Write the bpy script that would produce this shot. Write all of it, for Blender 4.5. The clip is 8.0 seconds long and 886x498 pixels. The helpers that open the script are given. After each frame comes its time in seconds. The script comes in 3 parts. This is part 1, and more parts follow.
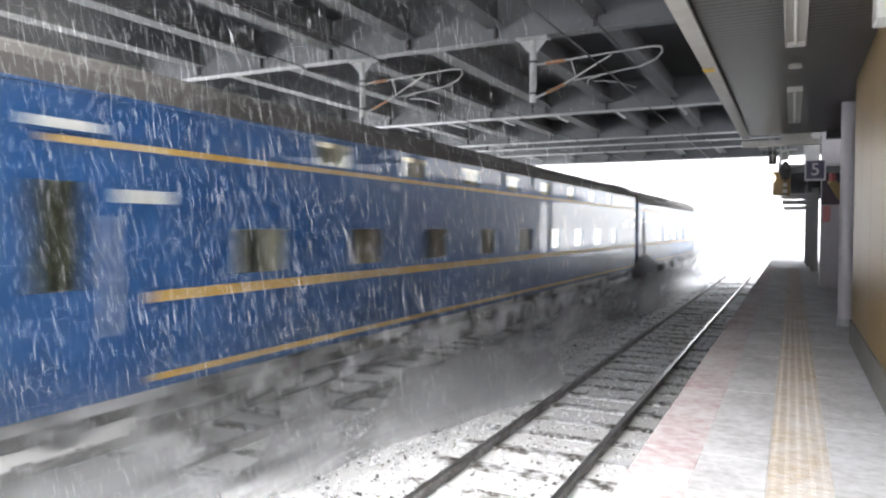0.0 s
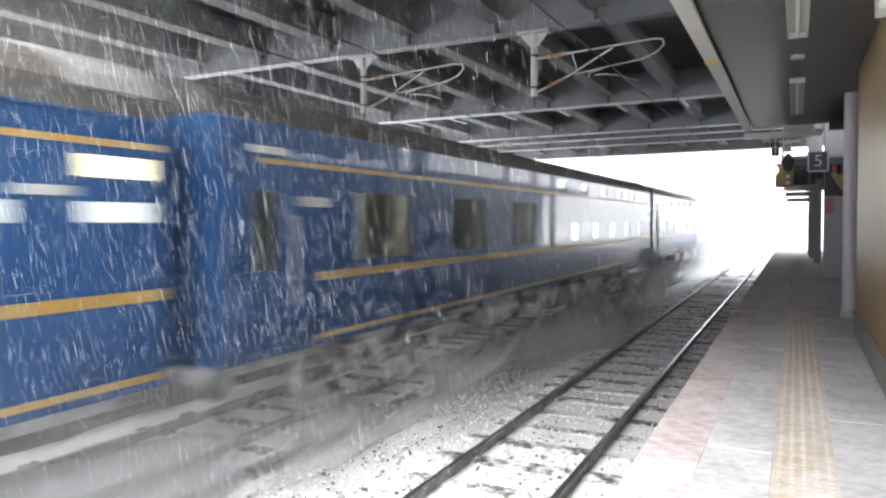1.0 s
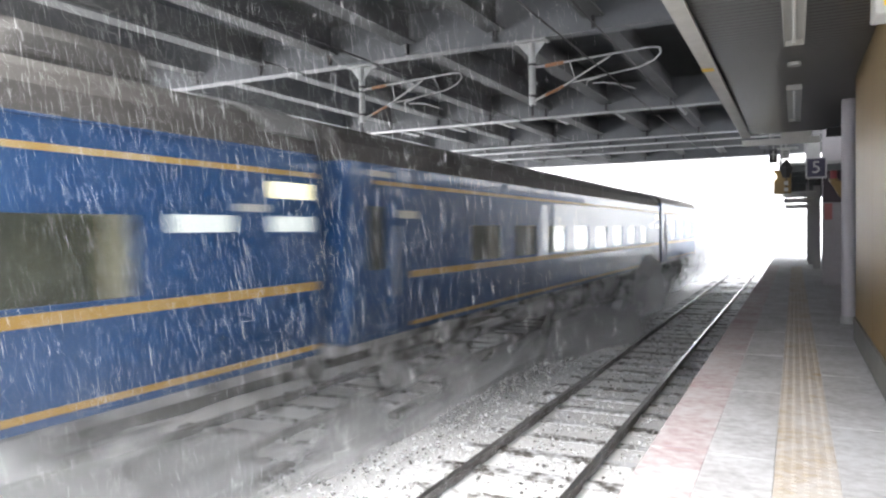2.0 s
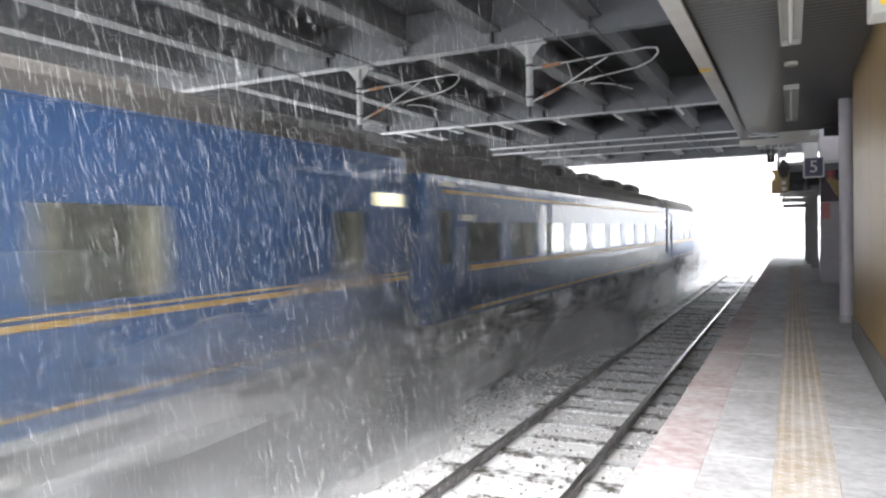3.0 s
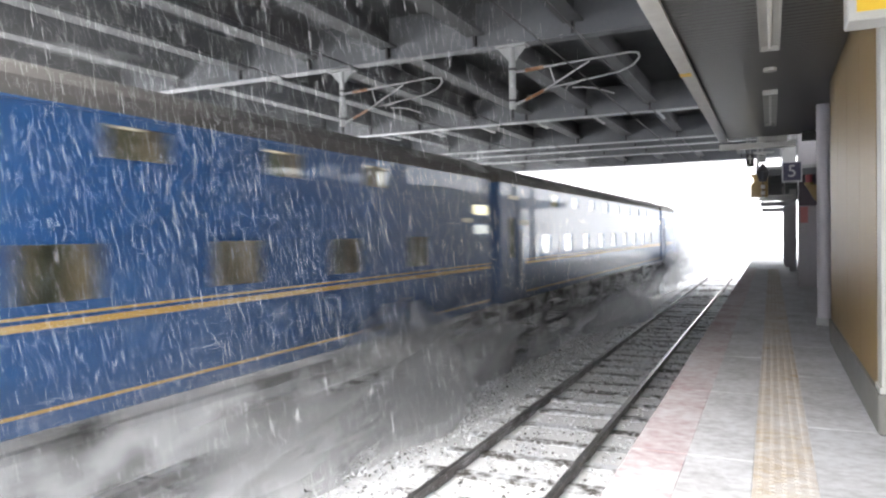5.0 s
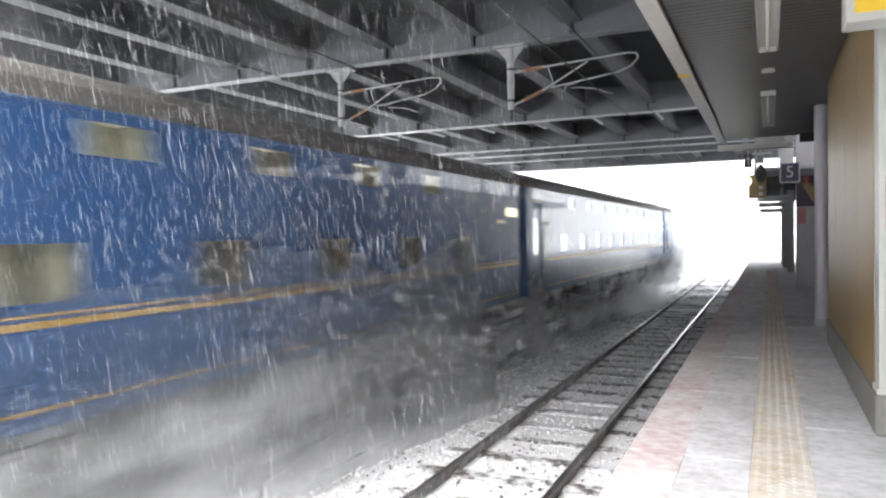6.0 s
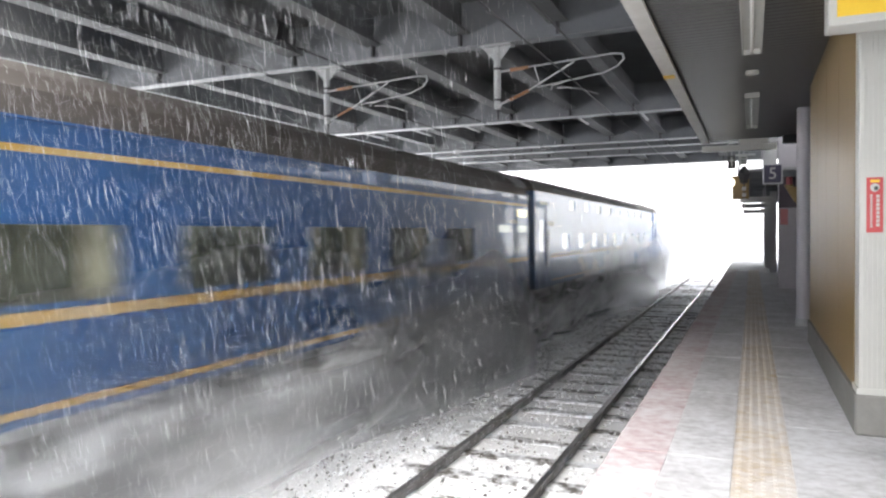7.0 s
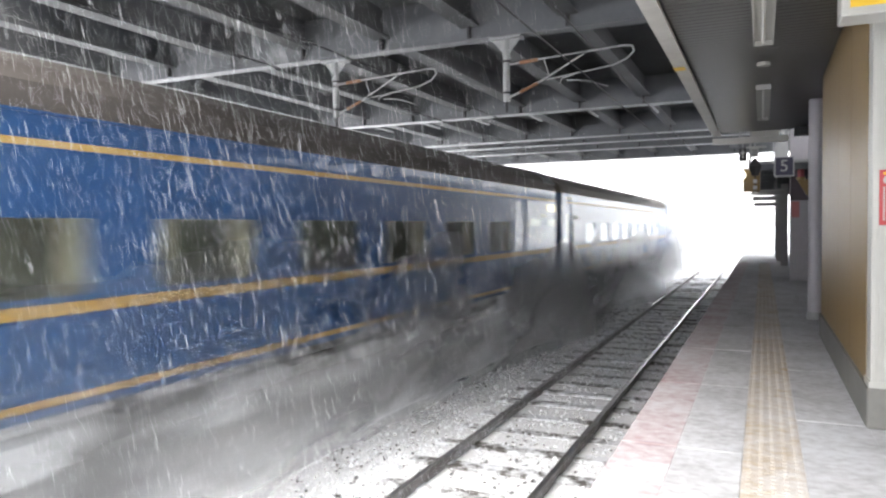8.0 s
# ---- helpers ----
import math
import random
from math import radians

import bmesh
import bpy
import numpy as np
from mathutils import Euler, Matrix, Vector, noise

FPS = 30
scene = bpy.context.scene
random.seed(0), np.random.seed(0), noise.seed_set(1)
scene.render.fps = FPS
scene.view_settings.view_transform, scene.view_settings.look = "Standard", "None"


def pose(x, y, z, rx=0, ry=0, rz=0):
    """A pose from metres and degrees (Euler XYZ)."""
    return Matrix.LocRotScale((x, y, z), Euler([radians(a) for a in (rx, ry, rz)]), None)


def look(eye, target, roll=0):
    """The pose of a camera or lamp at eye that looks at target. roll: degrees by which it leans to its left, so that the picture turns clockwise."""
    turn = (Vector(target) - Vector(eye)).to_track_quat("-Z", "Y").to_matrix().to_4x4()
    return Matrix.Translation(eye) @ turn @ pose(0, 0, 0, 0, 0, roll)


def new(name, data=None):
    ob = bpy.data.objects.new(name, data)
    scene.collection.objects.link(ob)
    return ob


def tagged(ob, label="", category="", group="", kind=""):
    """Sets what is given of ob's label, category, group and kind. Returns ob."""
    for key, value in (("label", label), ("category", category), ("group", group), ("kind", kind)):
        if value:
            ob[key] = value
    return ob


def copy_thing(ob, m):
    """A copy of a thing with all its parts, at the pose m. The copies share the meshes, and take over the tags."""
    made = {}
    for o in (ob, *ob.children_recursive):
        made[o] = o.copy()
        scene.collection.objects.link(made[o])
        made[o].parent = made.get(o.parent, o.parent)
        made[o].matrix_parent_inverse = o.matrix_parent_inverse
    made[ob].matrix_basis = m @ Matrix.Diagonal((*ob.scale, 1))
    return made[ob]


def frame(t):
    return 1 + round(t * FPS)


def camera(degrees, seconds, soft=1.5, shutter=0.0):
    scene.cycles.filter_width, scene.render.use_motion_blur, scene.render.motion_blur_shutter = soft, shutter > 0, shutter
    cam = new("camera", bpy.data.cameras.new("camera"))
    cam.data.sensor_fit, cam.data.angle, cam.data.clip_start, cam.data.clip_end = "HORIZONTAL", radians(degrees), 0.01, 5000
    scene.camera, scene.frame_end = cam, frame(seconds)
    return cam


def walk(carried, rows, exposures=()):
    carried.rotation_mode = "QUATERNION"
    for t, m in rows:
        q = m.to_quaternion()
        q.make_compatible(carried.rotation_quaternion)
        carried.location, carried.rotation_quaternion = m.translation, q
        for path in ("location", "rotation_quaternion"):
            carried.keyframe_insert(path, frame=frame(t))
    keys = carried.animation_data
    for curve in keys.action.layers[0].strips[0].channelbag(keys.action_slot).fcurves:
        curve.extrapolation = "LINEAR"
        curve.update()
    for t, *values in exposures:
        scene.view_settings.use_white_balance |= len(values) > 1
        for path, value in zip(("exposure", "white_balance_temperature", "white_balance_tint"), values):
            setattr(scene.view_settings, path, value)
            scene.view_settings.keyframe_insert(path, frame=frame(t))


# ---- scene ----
cam = camera(64.16, 8.0, 2.3, 0.36)
EYE = (0.0, 0.0, 2.317)
# seconds, yaw, pitch, lean
TURNS = [(0.0, 26.3, -1.72, -0.16), (0.5, 26.2, -2.33, 0.08), (1.0, 26.5, -2.1, 0.42), (1.5, 26.46, -1.5, 0.63),
         (3.0, 26.3, -1.29, 1.09), (3.5, 25.4, -1.43, 0.85), (4.0, 25.16, -1.16, 0.79), (4.5, 24.95, -1.09, 0.98),
         (6.0, 24.76, -1.09, 0.84), (6.5, 24.34, -1.25, 0.83), (7.0, 23.6, -1.2, 0.48), (7.5, 23.46, -1.75, 0.77),
         (8.0, 24.34, -1.74, 0.55)]
walk(cam, [(t, pose(*EYE, 90 + p, r, y)) for t, y, p, r in TURNS], [(0.0, 2.3), (8.0, 2.3)])

# ---- light: an overcast snowy sky, strongest beyond and behind the bridge ----
world = bpy.data.worlds.new("overcast_sky")
scene.world = world
world.use_nodes = True
wn, wl = world.node_tree.nodes, world.node_tree.links
sky = wn.new("ShaderNodeTexSky")
sky.sky_type = "NISHITA"
sky.sun_disc = False
sky.sun_elevation, sky.sun_rotation = radians(56), radians(195)
sky.air_density, sky.dust_density, sky.ozone_density = 1.0, 6.0, 1.0
grey = wn.new("ShaderNodeHueSaturation")
grey.inputs["Saturation"].default_value = 0.3
wl.new(sky.outputs[0], grey.inputs["Color"])
cloud = wn.new("ShaderNodeMix")      # an even layer of cloud over the clear sky
cloud.data_type = "RGBA"
cloud.inputs[0].default_value = 0.8
cloud.inputs[7].default_value = (8.0, 8.0, 8.15, 1)
wl.new(grey.outputs[0], cloud.inputs[6])
wl.new(cloud.outputs[2], wn["Background"].inputs["Color"])
wn["Background"].inputs["Strength"].default_value = 0.13

sun = new("sun", bpy.data.lights.new("sun", "SUN"))
sun.data.energy, sun.data.angle, sun.data.color = 1.5, radians(50), (1.0, 0.97, 0.93)
sun.matrix_world = look((-6, -22, 34), (0, 0, 0))


# ---- materials ----
def mat(name, base, rough=0.6, metal=0.0, var=0.15, scale=6.0, bump=0.0, second=None, amount=0.0, spots=14.0,
        edges=(0.45, 0.6), up=None, stretch=(1, 1, 1), piece=0.0, coat=0.0, still=False):
    """A surface: base colour varied at two scales, a second colour in noisy patches, snow on what faces up, fine relief."""
    m = bpy.data.materials.new(name)
    m.use_nodes = True
    n, l = m.node_tree.nodes, m.node_tree.links
    b = n["Principled BSDF"]
    b.inputs["Roughness"].default_value, b.inputs["Metallic"].default_value = rough, metal
    b.inputs["Coat Weight"].default_value = coat
    geo = n.new("ShaderNodeNewGeometry" if still else "ShaderNodeTexCoord")
    mp = n.new("ShaderNodeMapping")
    mp.inputs["Scale"].default_value = stretch
    l.new(geo.outputs["Position" if still else "Object"], mp.inputs[0])

    def nz(s, detail=5.0):
        t = n.new("ShaderNodeTexNoise")
        t.inputs["Scale"].default_value, t.inputs["Detail"].default_value = s, detail
        l.new(mp.outputs[0], t.inputs["Vector"])
        return t.outputs["Fac"]

    def mathn(op, a, c):
        t = n.new("ShaderNodeMath")
        t.operation = op
        for i, v in enumerate((a, c)):
            if isinstance(v, (int, float)):
                t.inputs[i].default_value = v
            else:
                l.new(v, t.inputs[i])
        return t.outputs[0]

    def mix(fac, a, c):
        t = n.new("ShaderNodeMix")
        t.data_type = "RGBA"
        for s, v in ((0, fac), (6, a), (7, c)):
            if isinstance(v, tuple):
                t.inputs[s].default_value = (*v, 1)
            elif isinstance(v, (int, float)):
                t.inputs[s].default_value = v
            else:
                l.new(v, t.inputs[s])
        return t.outputs[2]

    def ramp(fac, lo, hi):
        t = n.new("ShaderNodeMapRange")
        t.inputs["From Min"].default_value, t.inputs["From Max"].default_value = lo, hi
        l.new(fac, t.inputs["Value"])
        return t.outputs[0]

    both = mathn("ADD", mathn("MULTIPLY", nz(scale), 0.6), mathn("MULTIPLY", nz(scale * 9), 0.4))
    if piece:
        oi = n.new("ShaderNodeObjectInfo")
        both = mathn("ADD", mathn("MULTIPLY", both, 1 - piece), mathn("MULTIPLY", oi.outputs["Random"], piece))
    col = mix(ramp(both, 0.25, 0.75), tuple(c * (1 - var) for c in base), tuple(min(1, c * (1 + var)) for c in base))
    if second:
        f = mathn("MULTIPLY", ramp(mathn("ADD", mathn("MULTIPLY", nz(spots), 0.52), mathn("MULTIPLY", nz(spots / 6), 0.48)), *edges), amount)
        col = mix(f, col, second)
    if up:
        g = n.new("ShaderNodeNewGeometry")
        s = n.new("ShaderNodeSeparateXYZ")
        l.new(g.outputs["Normal"], s.inputs[0])
        f = ramp(mathn("ADD", s.outputs[2], mathn("MULTIPLY", mathn("SUBTRACT", nz(30), 0.5), 0.9)), *up)
        col = mix(f, col, (0.86, 0.88, 0.91))
    l.new(col, b.inputs["Base Color"])
    if bump:
        t = n.new("ShaderNodeBump")
        t.inputs["Strength"].default_value, t.inputs["Distance"].default_value = bump, 0.02
        l.new(nz(scale * 6), t.inputs["Height"])
        l.new(t.outputs[0], b.inputs["Normal"])
    return m


def glow(name, colour, strength):
    m = mat(name, tuple(v * 0.45 for v in colour), 0.4, var=0.03)
    b = m.node_tree.nodes["Principled BSDF"]
    b.inputs["Emission Color"].default_value, b.inputs["Emission Strength"].default_value = (*colour, 1), strength
    return m


SNOW_BED = mat("snowy_ballast", (0.91, 0.92, 0.94), 0.9, var=0.08, scale=2.5, bump=0.9, second=(0.20, 0.195, 0.19), amount=0.45, spots=17, edges=(0.62, 0.74))
SNOW_FAR = mat("wind_blown_snow", (0.84, 0.86, 0.89), 0.9, var=0.05, scale=0.4, bump=0.3)
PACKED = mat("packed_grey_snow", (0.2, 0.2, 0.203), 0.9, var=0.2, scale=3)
SNOW = mat("snow_flakes", (0.92, 0.93, 0.95), 0.8, var=0.02)

n_, l_ = SNOW.node_tree.nodes, SNOW.node_tree.links      # loose flakes let half the light through
thru_, half_ = n_.new("ShaderNodeBsdfTranslucent"), n_.new("ShaderNodeMixShader")
thru_.inputs[0].default_value, half_.inputs[0].default_value = (0.93, 0.94, 0.955, 1), 0.6
l_.new(n_["Principled BSDF"].outputs[0], half_.inputs[1])
l_.new(thru_.outputs[0], half_.inputs[2])
l_.new(half_.outputs[0], n_["Material Output"].inputs[0])
STONE = mat("ballast_stone", (0.075, 0.072, 0.07), 0.9, var=0.4, scale=20, up=(0.25, 0.6))
RAIL = mat("rail_steel", (0.13, 0.12, 0.12), 0.6, 0.1, var=0.3, scale=8, second=(0.6, 0.6, 0.62), amount=0.35, spots=5)
RAIL_TOP = mat("worn_rail_head", (0.32, 0.31, 0.31), 0.3, 0.9, var=0.2, scale=10, stretch=(4, 0.3, 1))
SLEEPER = mat("snowy_sleeper", (0.13, 0.12, 0.11), 0.9, var=0.35, scale=9, second=(0.82, 0.84, 0.87), amount=1.0, spots=9, edges=(0.43, 0.56), piece=0.15, still=True)
PLATFORM = mat("snow_dusted_paving", (0.29, 0.28, 0.285), 0.85, var=0.15, scale=5, bump=0.25, second=(0.52, 0.53, 0.55), amount=0.95, spots=15, edges=(0.29, 0.60), piece=0.04, stretch=(1, 1.1, 1), still=True)
RED_PAVE = mat("snow_dusted_red_edge", (0.33, 0.22, 0.225), 0.85, var=0.2, scale=6, bump=0.25, second=(0.52, 0.51, 0.525), amount=0.95, spots=12, edges=(0.32, 0.60), piece=0.05, stretch=(1, 1.1, 1), still=True)
TACTILE = mat("snow_dusted_yellow_tile", (0.36, 0.275, 0.17), 0.85, var=0.25, scale=9, bump=0.3, second=(0.51, 0.495, 0.485), amount=0.94, spots=13, edges=(0.30, 0.60), piece=0.04, stretch=(1, 1.1, 1), still=True)
CONCRETE = mat("grey_concrete", (0.19, 0.187, 0.175), 0.85, var=0.2, scale=3, bump=0.3, second=(0.16, 0.155, 0.15), amount=0.4, spots=4)
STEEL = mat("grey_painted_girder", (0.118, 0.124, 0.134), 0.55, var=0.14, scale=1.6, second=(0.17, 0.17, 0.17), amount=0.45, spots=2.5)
# same flange as the near girders; far brightness is put into this paler colour
FLANGE = mat("far_lit_flange", (0.36, 0.372, 0.376), 0.5, var=0.12, scale=4)
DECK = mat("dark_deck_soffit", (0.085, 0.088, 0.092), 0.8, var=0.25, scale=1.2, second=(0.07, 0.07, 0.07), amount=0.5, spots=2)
GALV = mat("galvanised_tube", (0.34, 0.345, 0.345), 0.5, 0.3, var=0.2, scale=9)
RUSTY = mat("rusty_clamp", (0.30, 0.16, 0.09), 0.8, 0.2, var=0.3, scale=20)
# off-white strips; the shade under the canopy is put into this near-black colour
CANOPY = mat("shaded_metal_ceiling", (0.08, 0.078, 0.075), 0.36, 0.3, var=0.08, scale=2, stretch=(1, 0.4, 1))
TRIM = mat("cream_painted_fascia", (0.52, 0.51, 0.48), 0.45, var=0.08, scale=5, second=(0.4, 0.38, 0.34), amount=0.3)
OCHRE = mat("ochre_metal_panel", (0.25, 0.17, 0.07), 0.40, var=0.1, scale=2, stretch=(1, 5, 0.4))
OCHRE.node_tree.nodes["Principled BSDF"].inputs["Specular IOR Level"].default_value = 0.3
WHITE = mat("white_painted_metal", (0.47, 0.47, 0.445), 0.42, var=0.06, scale=4)
GREY = mat("grey_painted_metal", (0.36, 0.36, 0.36), 0.5, var=0.1, scale=5)
BLACK = mat("black_rubber", (0.035, 0.034, 0.036), 0.7, var=0.2, scale=10)
NAVY = mat("navy_sign_plate", (0.035, 0.03, 0.07), 0.4, var=0.05)
PALE = mat("pale_lilac_wall_paint", (0.46, 0.44, 0.47), 0.6, var=0.1, scale=1.5)
RED = mat("red_enamel", (0.42, 0.03, 0.035), 0.4, var=0.06)
YELLOW = mat("yellow_enamel", (0.80, 0.52, 0.03), 0.4, var=0.05)
DUSK = mat("dark_purple_panel", (0.075, 0.055, 0.07), 0.5, var=0.15)
SALMON = mat("faded_red_notice", (0.50, 0.20, 0.20), 0.6, var=0.12)
MAROON = mat("maroon_poster", (0.30, 0.07, 0.08), 0.6, var=0.15)
TUBE = mat("fluorescent_tube", (0.80, 0.80, 0.77), 0.3, var=0.02)
BLUE = mat("blue_car_paint", (0.0125, 0.067, 0.19), 0.38, var=0.14, scale=0.9, second=(0.07, 0.14, 0.28), amount=0.35, spots=3.2, edges=(0.5, 0.72), coat=0.5, stretch=(1, 0.5, 1))
GOLD = mat("gold_stripe", (0.38, 0.23, 0.05), 0.4, var=0.12, scale=3, second=(0.55, 0.55, 0.5), amount=0.3, spots=5)
ROOF = mat("snowy_grey_roof", (0.07, 0.066, 0.062), 0.8, var=0.2, scale=1.5, second=(0.12, 0.118, 0.115), amount=0.5, spots=2.2, edges=(0.5, 0.7), stretch=(1, 0.35, 1))
BROWN_ROOF = mat("brown_grey_roof", (0.056, 0.047, 0.041), 0.8, var=0.2, scale=1.5, second=(0.11, 0.105, 0.10), amount=0.4, spots=2.2, edges=(0.5, 0.7), stretch=(1, 0.35, 1))
UNDER = mat("dark_underframe", (0.05, 0.048, 0.046), 0.8, var=0.3, scale=5, second=(0.72, 0.73, 0.75), amount=0.9, spots=3.0, edges=(0.42, 0.56))
GLASS = mat("car_window_glass", (0.80, 0.86, 0.82), 0.02, var=0.02)
GLASS.node_tree.nodes["Principled BSDF"].inputs["Transmission Weight"].default_value = 1.0
CURTAIN = mat("beige_curtain", (0.76, 0.66, 0.50), 0.8, var=0.2, scale=3, stretch=(1, 8, 0.3))
TAN = mat("tan_curtain", (0.40, 0.29, 0.19), 0.8, var=0.25, scale=3, stretch=(1, 8, 0.3))
CABIN = mat("cabin_lining", (0.20, 0.21, 0.155), 0.8, var=0.25, scale=1.3)
LIT = glow("lit_destination_sign", (1.0, 0.93, 0.58), 0.34)
LIT_WHITE = glow("lit_number_plate", (0.80, 0.88, 0.86), 0.16)
CABIN_LIT = glow("warm_corridor_lamp", (1.0, 0.84, 0.62), 0.2)
# white sign paint with a weak glow added so it reads less dim
GLOW_SIGN = glow("glowing_sign_white", (0.70, 0.70, 0.74), 0.02)
SIGNAL_LIT = glow("lit_round_lamp", (1.0, 0.93, 0.72), 0.5)


def powder(name, top, density, seed, patch=0.45, foot=-0.2, soft=0.22, open_sky=False):
    """Fine powder snow hanging in the air: scattering grains, thin where the noise is low, thinning out towards its top and ends."""
    m = mat(name, (0.90, 0.91, 0.93), 1.0, var=0.02)
    n, l = m.node_tree.nodes, m.node_tree.links
    old = n["Principled BSDF"]
    tc = n.new("ShaderNodeTexCoord")
    mp = n.new("ShaderNodeMapping")
    mp.inputs["Location"].default_value, mp.inputs["Scale"].default_value = (seed, seed * 2.1, 0), (1, 0.55, 1)
    l.new(tc.outputs["Object"], mp.inputs[0])

    def node(kind, a, c=0.0):
        t = n.new("ShaderNodeMath")
        t.operation = kind
        for i, v in enumerate((a, c)):
            if isinstance(v, (int, float)):
                t.inputs[i].default_value = v
            else:
                l.new(v, t.inputs[i])
        return t.outputs[0]

    def smooth(v, lo, hi):
        t = n.new("ShaderNodeMapRange")
        t.interpolation_type = "SMOOTHSTEP"
        t.inputs["From Min"].default_value, t.inputs["From Max"].default_value = lo, hi
        l.new(v, t.inputs["Value"])
        return t.outputs[0]

    nz = n.new("ShaderNodeTexNoise")
    nz.inputs["Scale"].default_value, nz.inputs["Detail"].default_value, nz.inputs["Roughness"].default_value = 0.75, 6.0, 0.55
    l.new(mp.outputs[0], nz.inputs["Vector"])
    uv = n.new("ShaderNodeUVMap")
    sep = n.new("ShaderNodeSeparateXYZ")
    l.new(uv.outputs[0], sep.inputs[0])
    u, v = sep.outputs[0], sep.outputs[1]
    ends = node("MULTIPLY", smooth(u, 0.0, soft), smooth(node("SUBTRACT", 1.0, u), 0.0, soft))
    rise = node("MULTIPLY", smooth(node("SUBTRACT", 1.0, v), 0.0, top), smooth(v, foot, foot + 0.25))
    f = node("MULTIPLY", node("MULTIPLY", ends, rise), smooth(nz.outputs["Fac"], patch - 0.2, patch + 0.25))
    f = node("MULTIPLY", f, density)
    # the grains face every way and scatter most light onwards, from the open ends of the bridge
    grain = n.new("ShaderNodeTexNoise")
    grain.inputs["Scale"].default_value = 45.0
    l.new(tc.outputs["Object"], grain.inputs["Vector"])

    def facing(bias):
        spread, turn = n.new("ShaderNodeVectorMath"), n.new("ShaderNodeVectorMath")
        spread.operation, turn.operation = "MULTIPLY_ADD", "NORMALIZE"
        spread.inputs[1].default_value = (1.2, 1.2, 1.2)
        spread.inputs[2].default_value = tuple(v - 0.6 for v in bias)
        l.new(grain.outputs["Color"], spread.inputs[0])
        l.new(spread.outputs[0], turn.inputs[0])
        return turn.outputs[0]

    air, near, past, ahead, aloft, both, thru, cloud_, out = (n.new("ShaderNode" + k) for k in (
        "BsdfTransparent", "BsdfDiffuse", "BsdfTranslucent", "AddShader", "BsdfDiffuse", "MixShader", "BsdfRefraction", "MixShader", "MixShader"))
    for sh in (near, past, aloft, thru):
        sh.inputs[0].default_value = (0.93, 0.94, 0.955, 1)
    l.new(facing((0.1, 0.9, 0.15)), near.inputs["Normal"])
    l.new(facing((-0.1, -0.9, -0.15)), past.inputs["Normal"])
    if not open_sky:
        l.new(facing((0.0, -0.5, 0.85)), aloft.inputs["Normal"])
    l.new(near.outputs[0], ahead.inputs[0])
    l.new(past.outputs[0], ahead.inputs[1])
    both.inputs[0].default_value = 1.0 if open_sky else 0.6
    l.new(ahead.outputs[0], both.inputs[1])
    l.new(aloft.outputs[0], both.inputs[2])
    thru.inputs["Roughness"].default_value, thru.inputs["IOR"].default_value = 0.75, 1.02
    cloud_.inputs[0].default_value = 0.5
    l.new(both.outputs[0], cloud_.inputs[1])
    l.new(thru.outputs[0], cloud_.inputs[2])
    l.new(f, out.inputs[0])
    l.new(air.outputs[0], out.inputs[1])
    l.new(cloud_.outputs[0], out.inputs[2])
    l.new(out.outputs[0], n["Material Output"].inputs[0])
    n.remove(old)
    return m



# ---- mesh helpers ----
def box(bm, x0, y0, z0, x1, y1, z1, bevel=0.0):
    r = bmesh.ops.create_cube(bm, size=1.0)
    bmesh.ops.transform(bm, matrix=Matrix.LocRotScale(((x0 + x1) / 2, (y0 + y1) / 2, (z0 + z1) / 2), None, (abs(x1 - x0), abs(y1 - y0), abs(z1 - z0))), verts=r["verts"])
    if bevel:
        es = list({e for v in r["verts"] for e in v.link_edges})
        bmesh.ops.bevel(bm, geom=es, offset=bevel, segments=1, affect="EDGES")
    return r["verts"]


def tube(bm, a, b, r, r2=None, n=10):
    a, b = Vector(a), Vector(b)
    m = Matrix.Translation((a + b) / 2) @ (b - a).to_track_quat("Z", "Y").to_matrix().to_4x4()
    bmesh.ops.create_cone(bm, cap_ends=True, segments=n, radius1=r, radius2=r if r2 is None else r2, depth=(b - a).length, matrix=m)


def prism(bm, outline, y0, y1):
    """Sweeps an outline of (x, z) along y."""
    a = [bm.verts.new((x, y0, z)) for x, z in outline]
    b = [bm.verts.new((x, y1, z)) for x, z in outline]
    k = len(outline)
    for i in range(k):
        bm.faces.new((a[i], a[(i + 1) % k], b[(i + 1) % k], b[i]))
    bm.faces.new(a[::-1])
    bm.faces.new(b)
    bmesh.ops.recalc_face_normals(bm, faces=bm.faces[:])


def part(name, bm, material, parent=None, label=""):
    me = bpy.data.meshes.new(name)
    bm.to_mesh(me)
    bm.free()
    me.materials.append(material)
    ob = new(name, me)
    if parent:
        ob.parent = parent
    if label:
        ob["label"] = label
    return ob


def boxes(name, material, parent, *dims, bevel=0.0, label=""):
    bm = bmesh.new()
    for d in dims:
        box(bm, *d, bevel=bevel)
    return part(name, bm, material, parent, label)


def shared(name, mesh, parent, m):
    ob = new(name, mesh)
    ob.parent = parent
    ob.matrix_local = m
    return ob


def thing(name, label, category, group="", kind="", m=None):
    ob = tagged(new(name), label, category, group, kind)
    if m is not None:
        ob.matrix_world = m
    return ob


def writing(name, text, size, material, parent, m, label=""):
    cu = bpy.data.curves.new(name, "FONT")
    cu.body, cu.size, cu.extrude, cu.align_x, cu.align_y = text, size, 0.003, "CENTER", "CENTER"
    tmp = bpy.data.objects.new(name, cu)
    scene.collection.objects.link(tmp)
    me = bpy.data.meshes.new_from_object(tmp.evaluated_get(bpy.context.evaluated_depsgraph_get()))
    bpy.data.objects.remove(tmp)
    me.materials.clear()
    me.materials.append(material)
    ob = shared(name, me, parent, m)
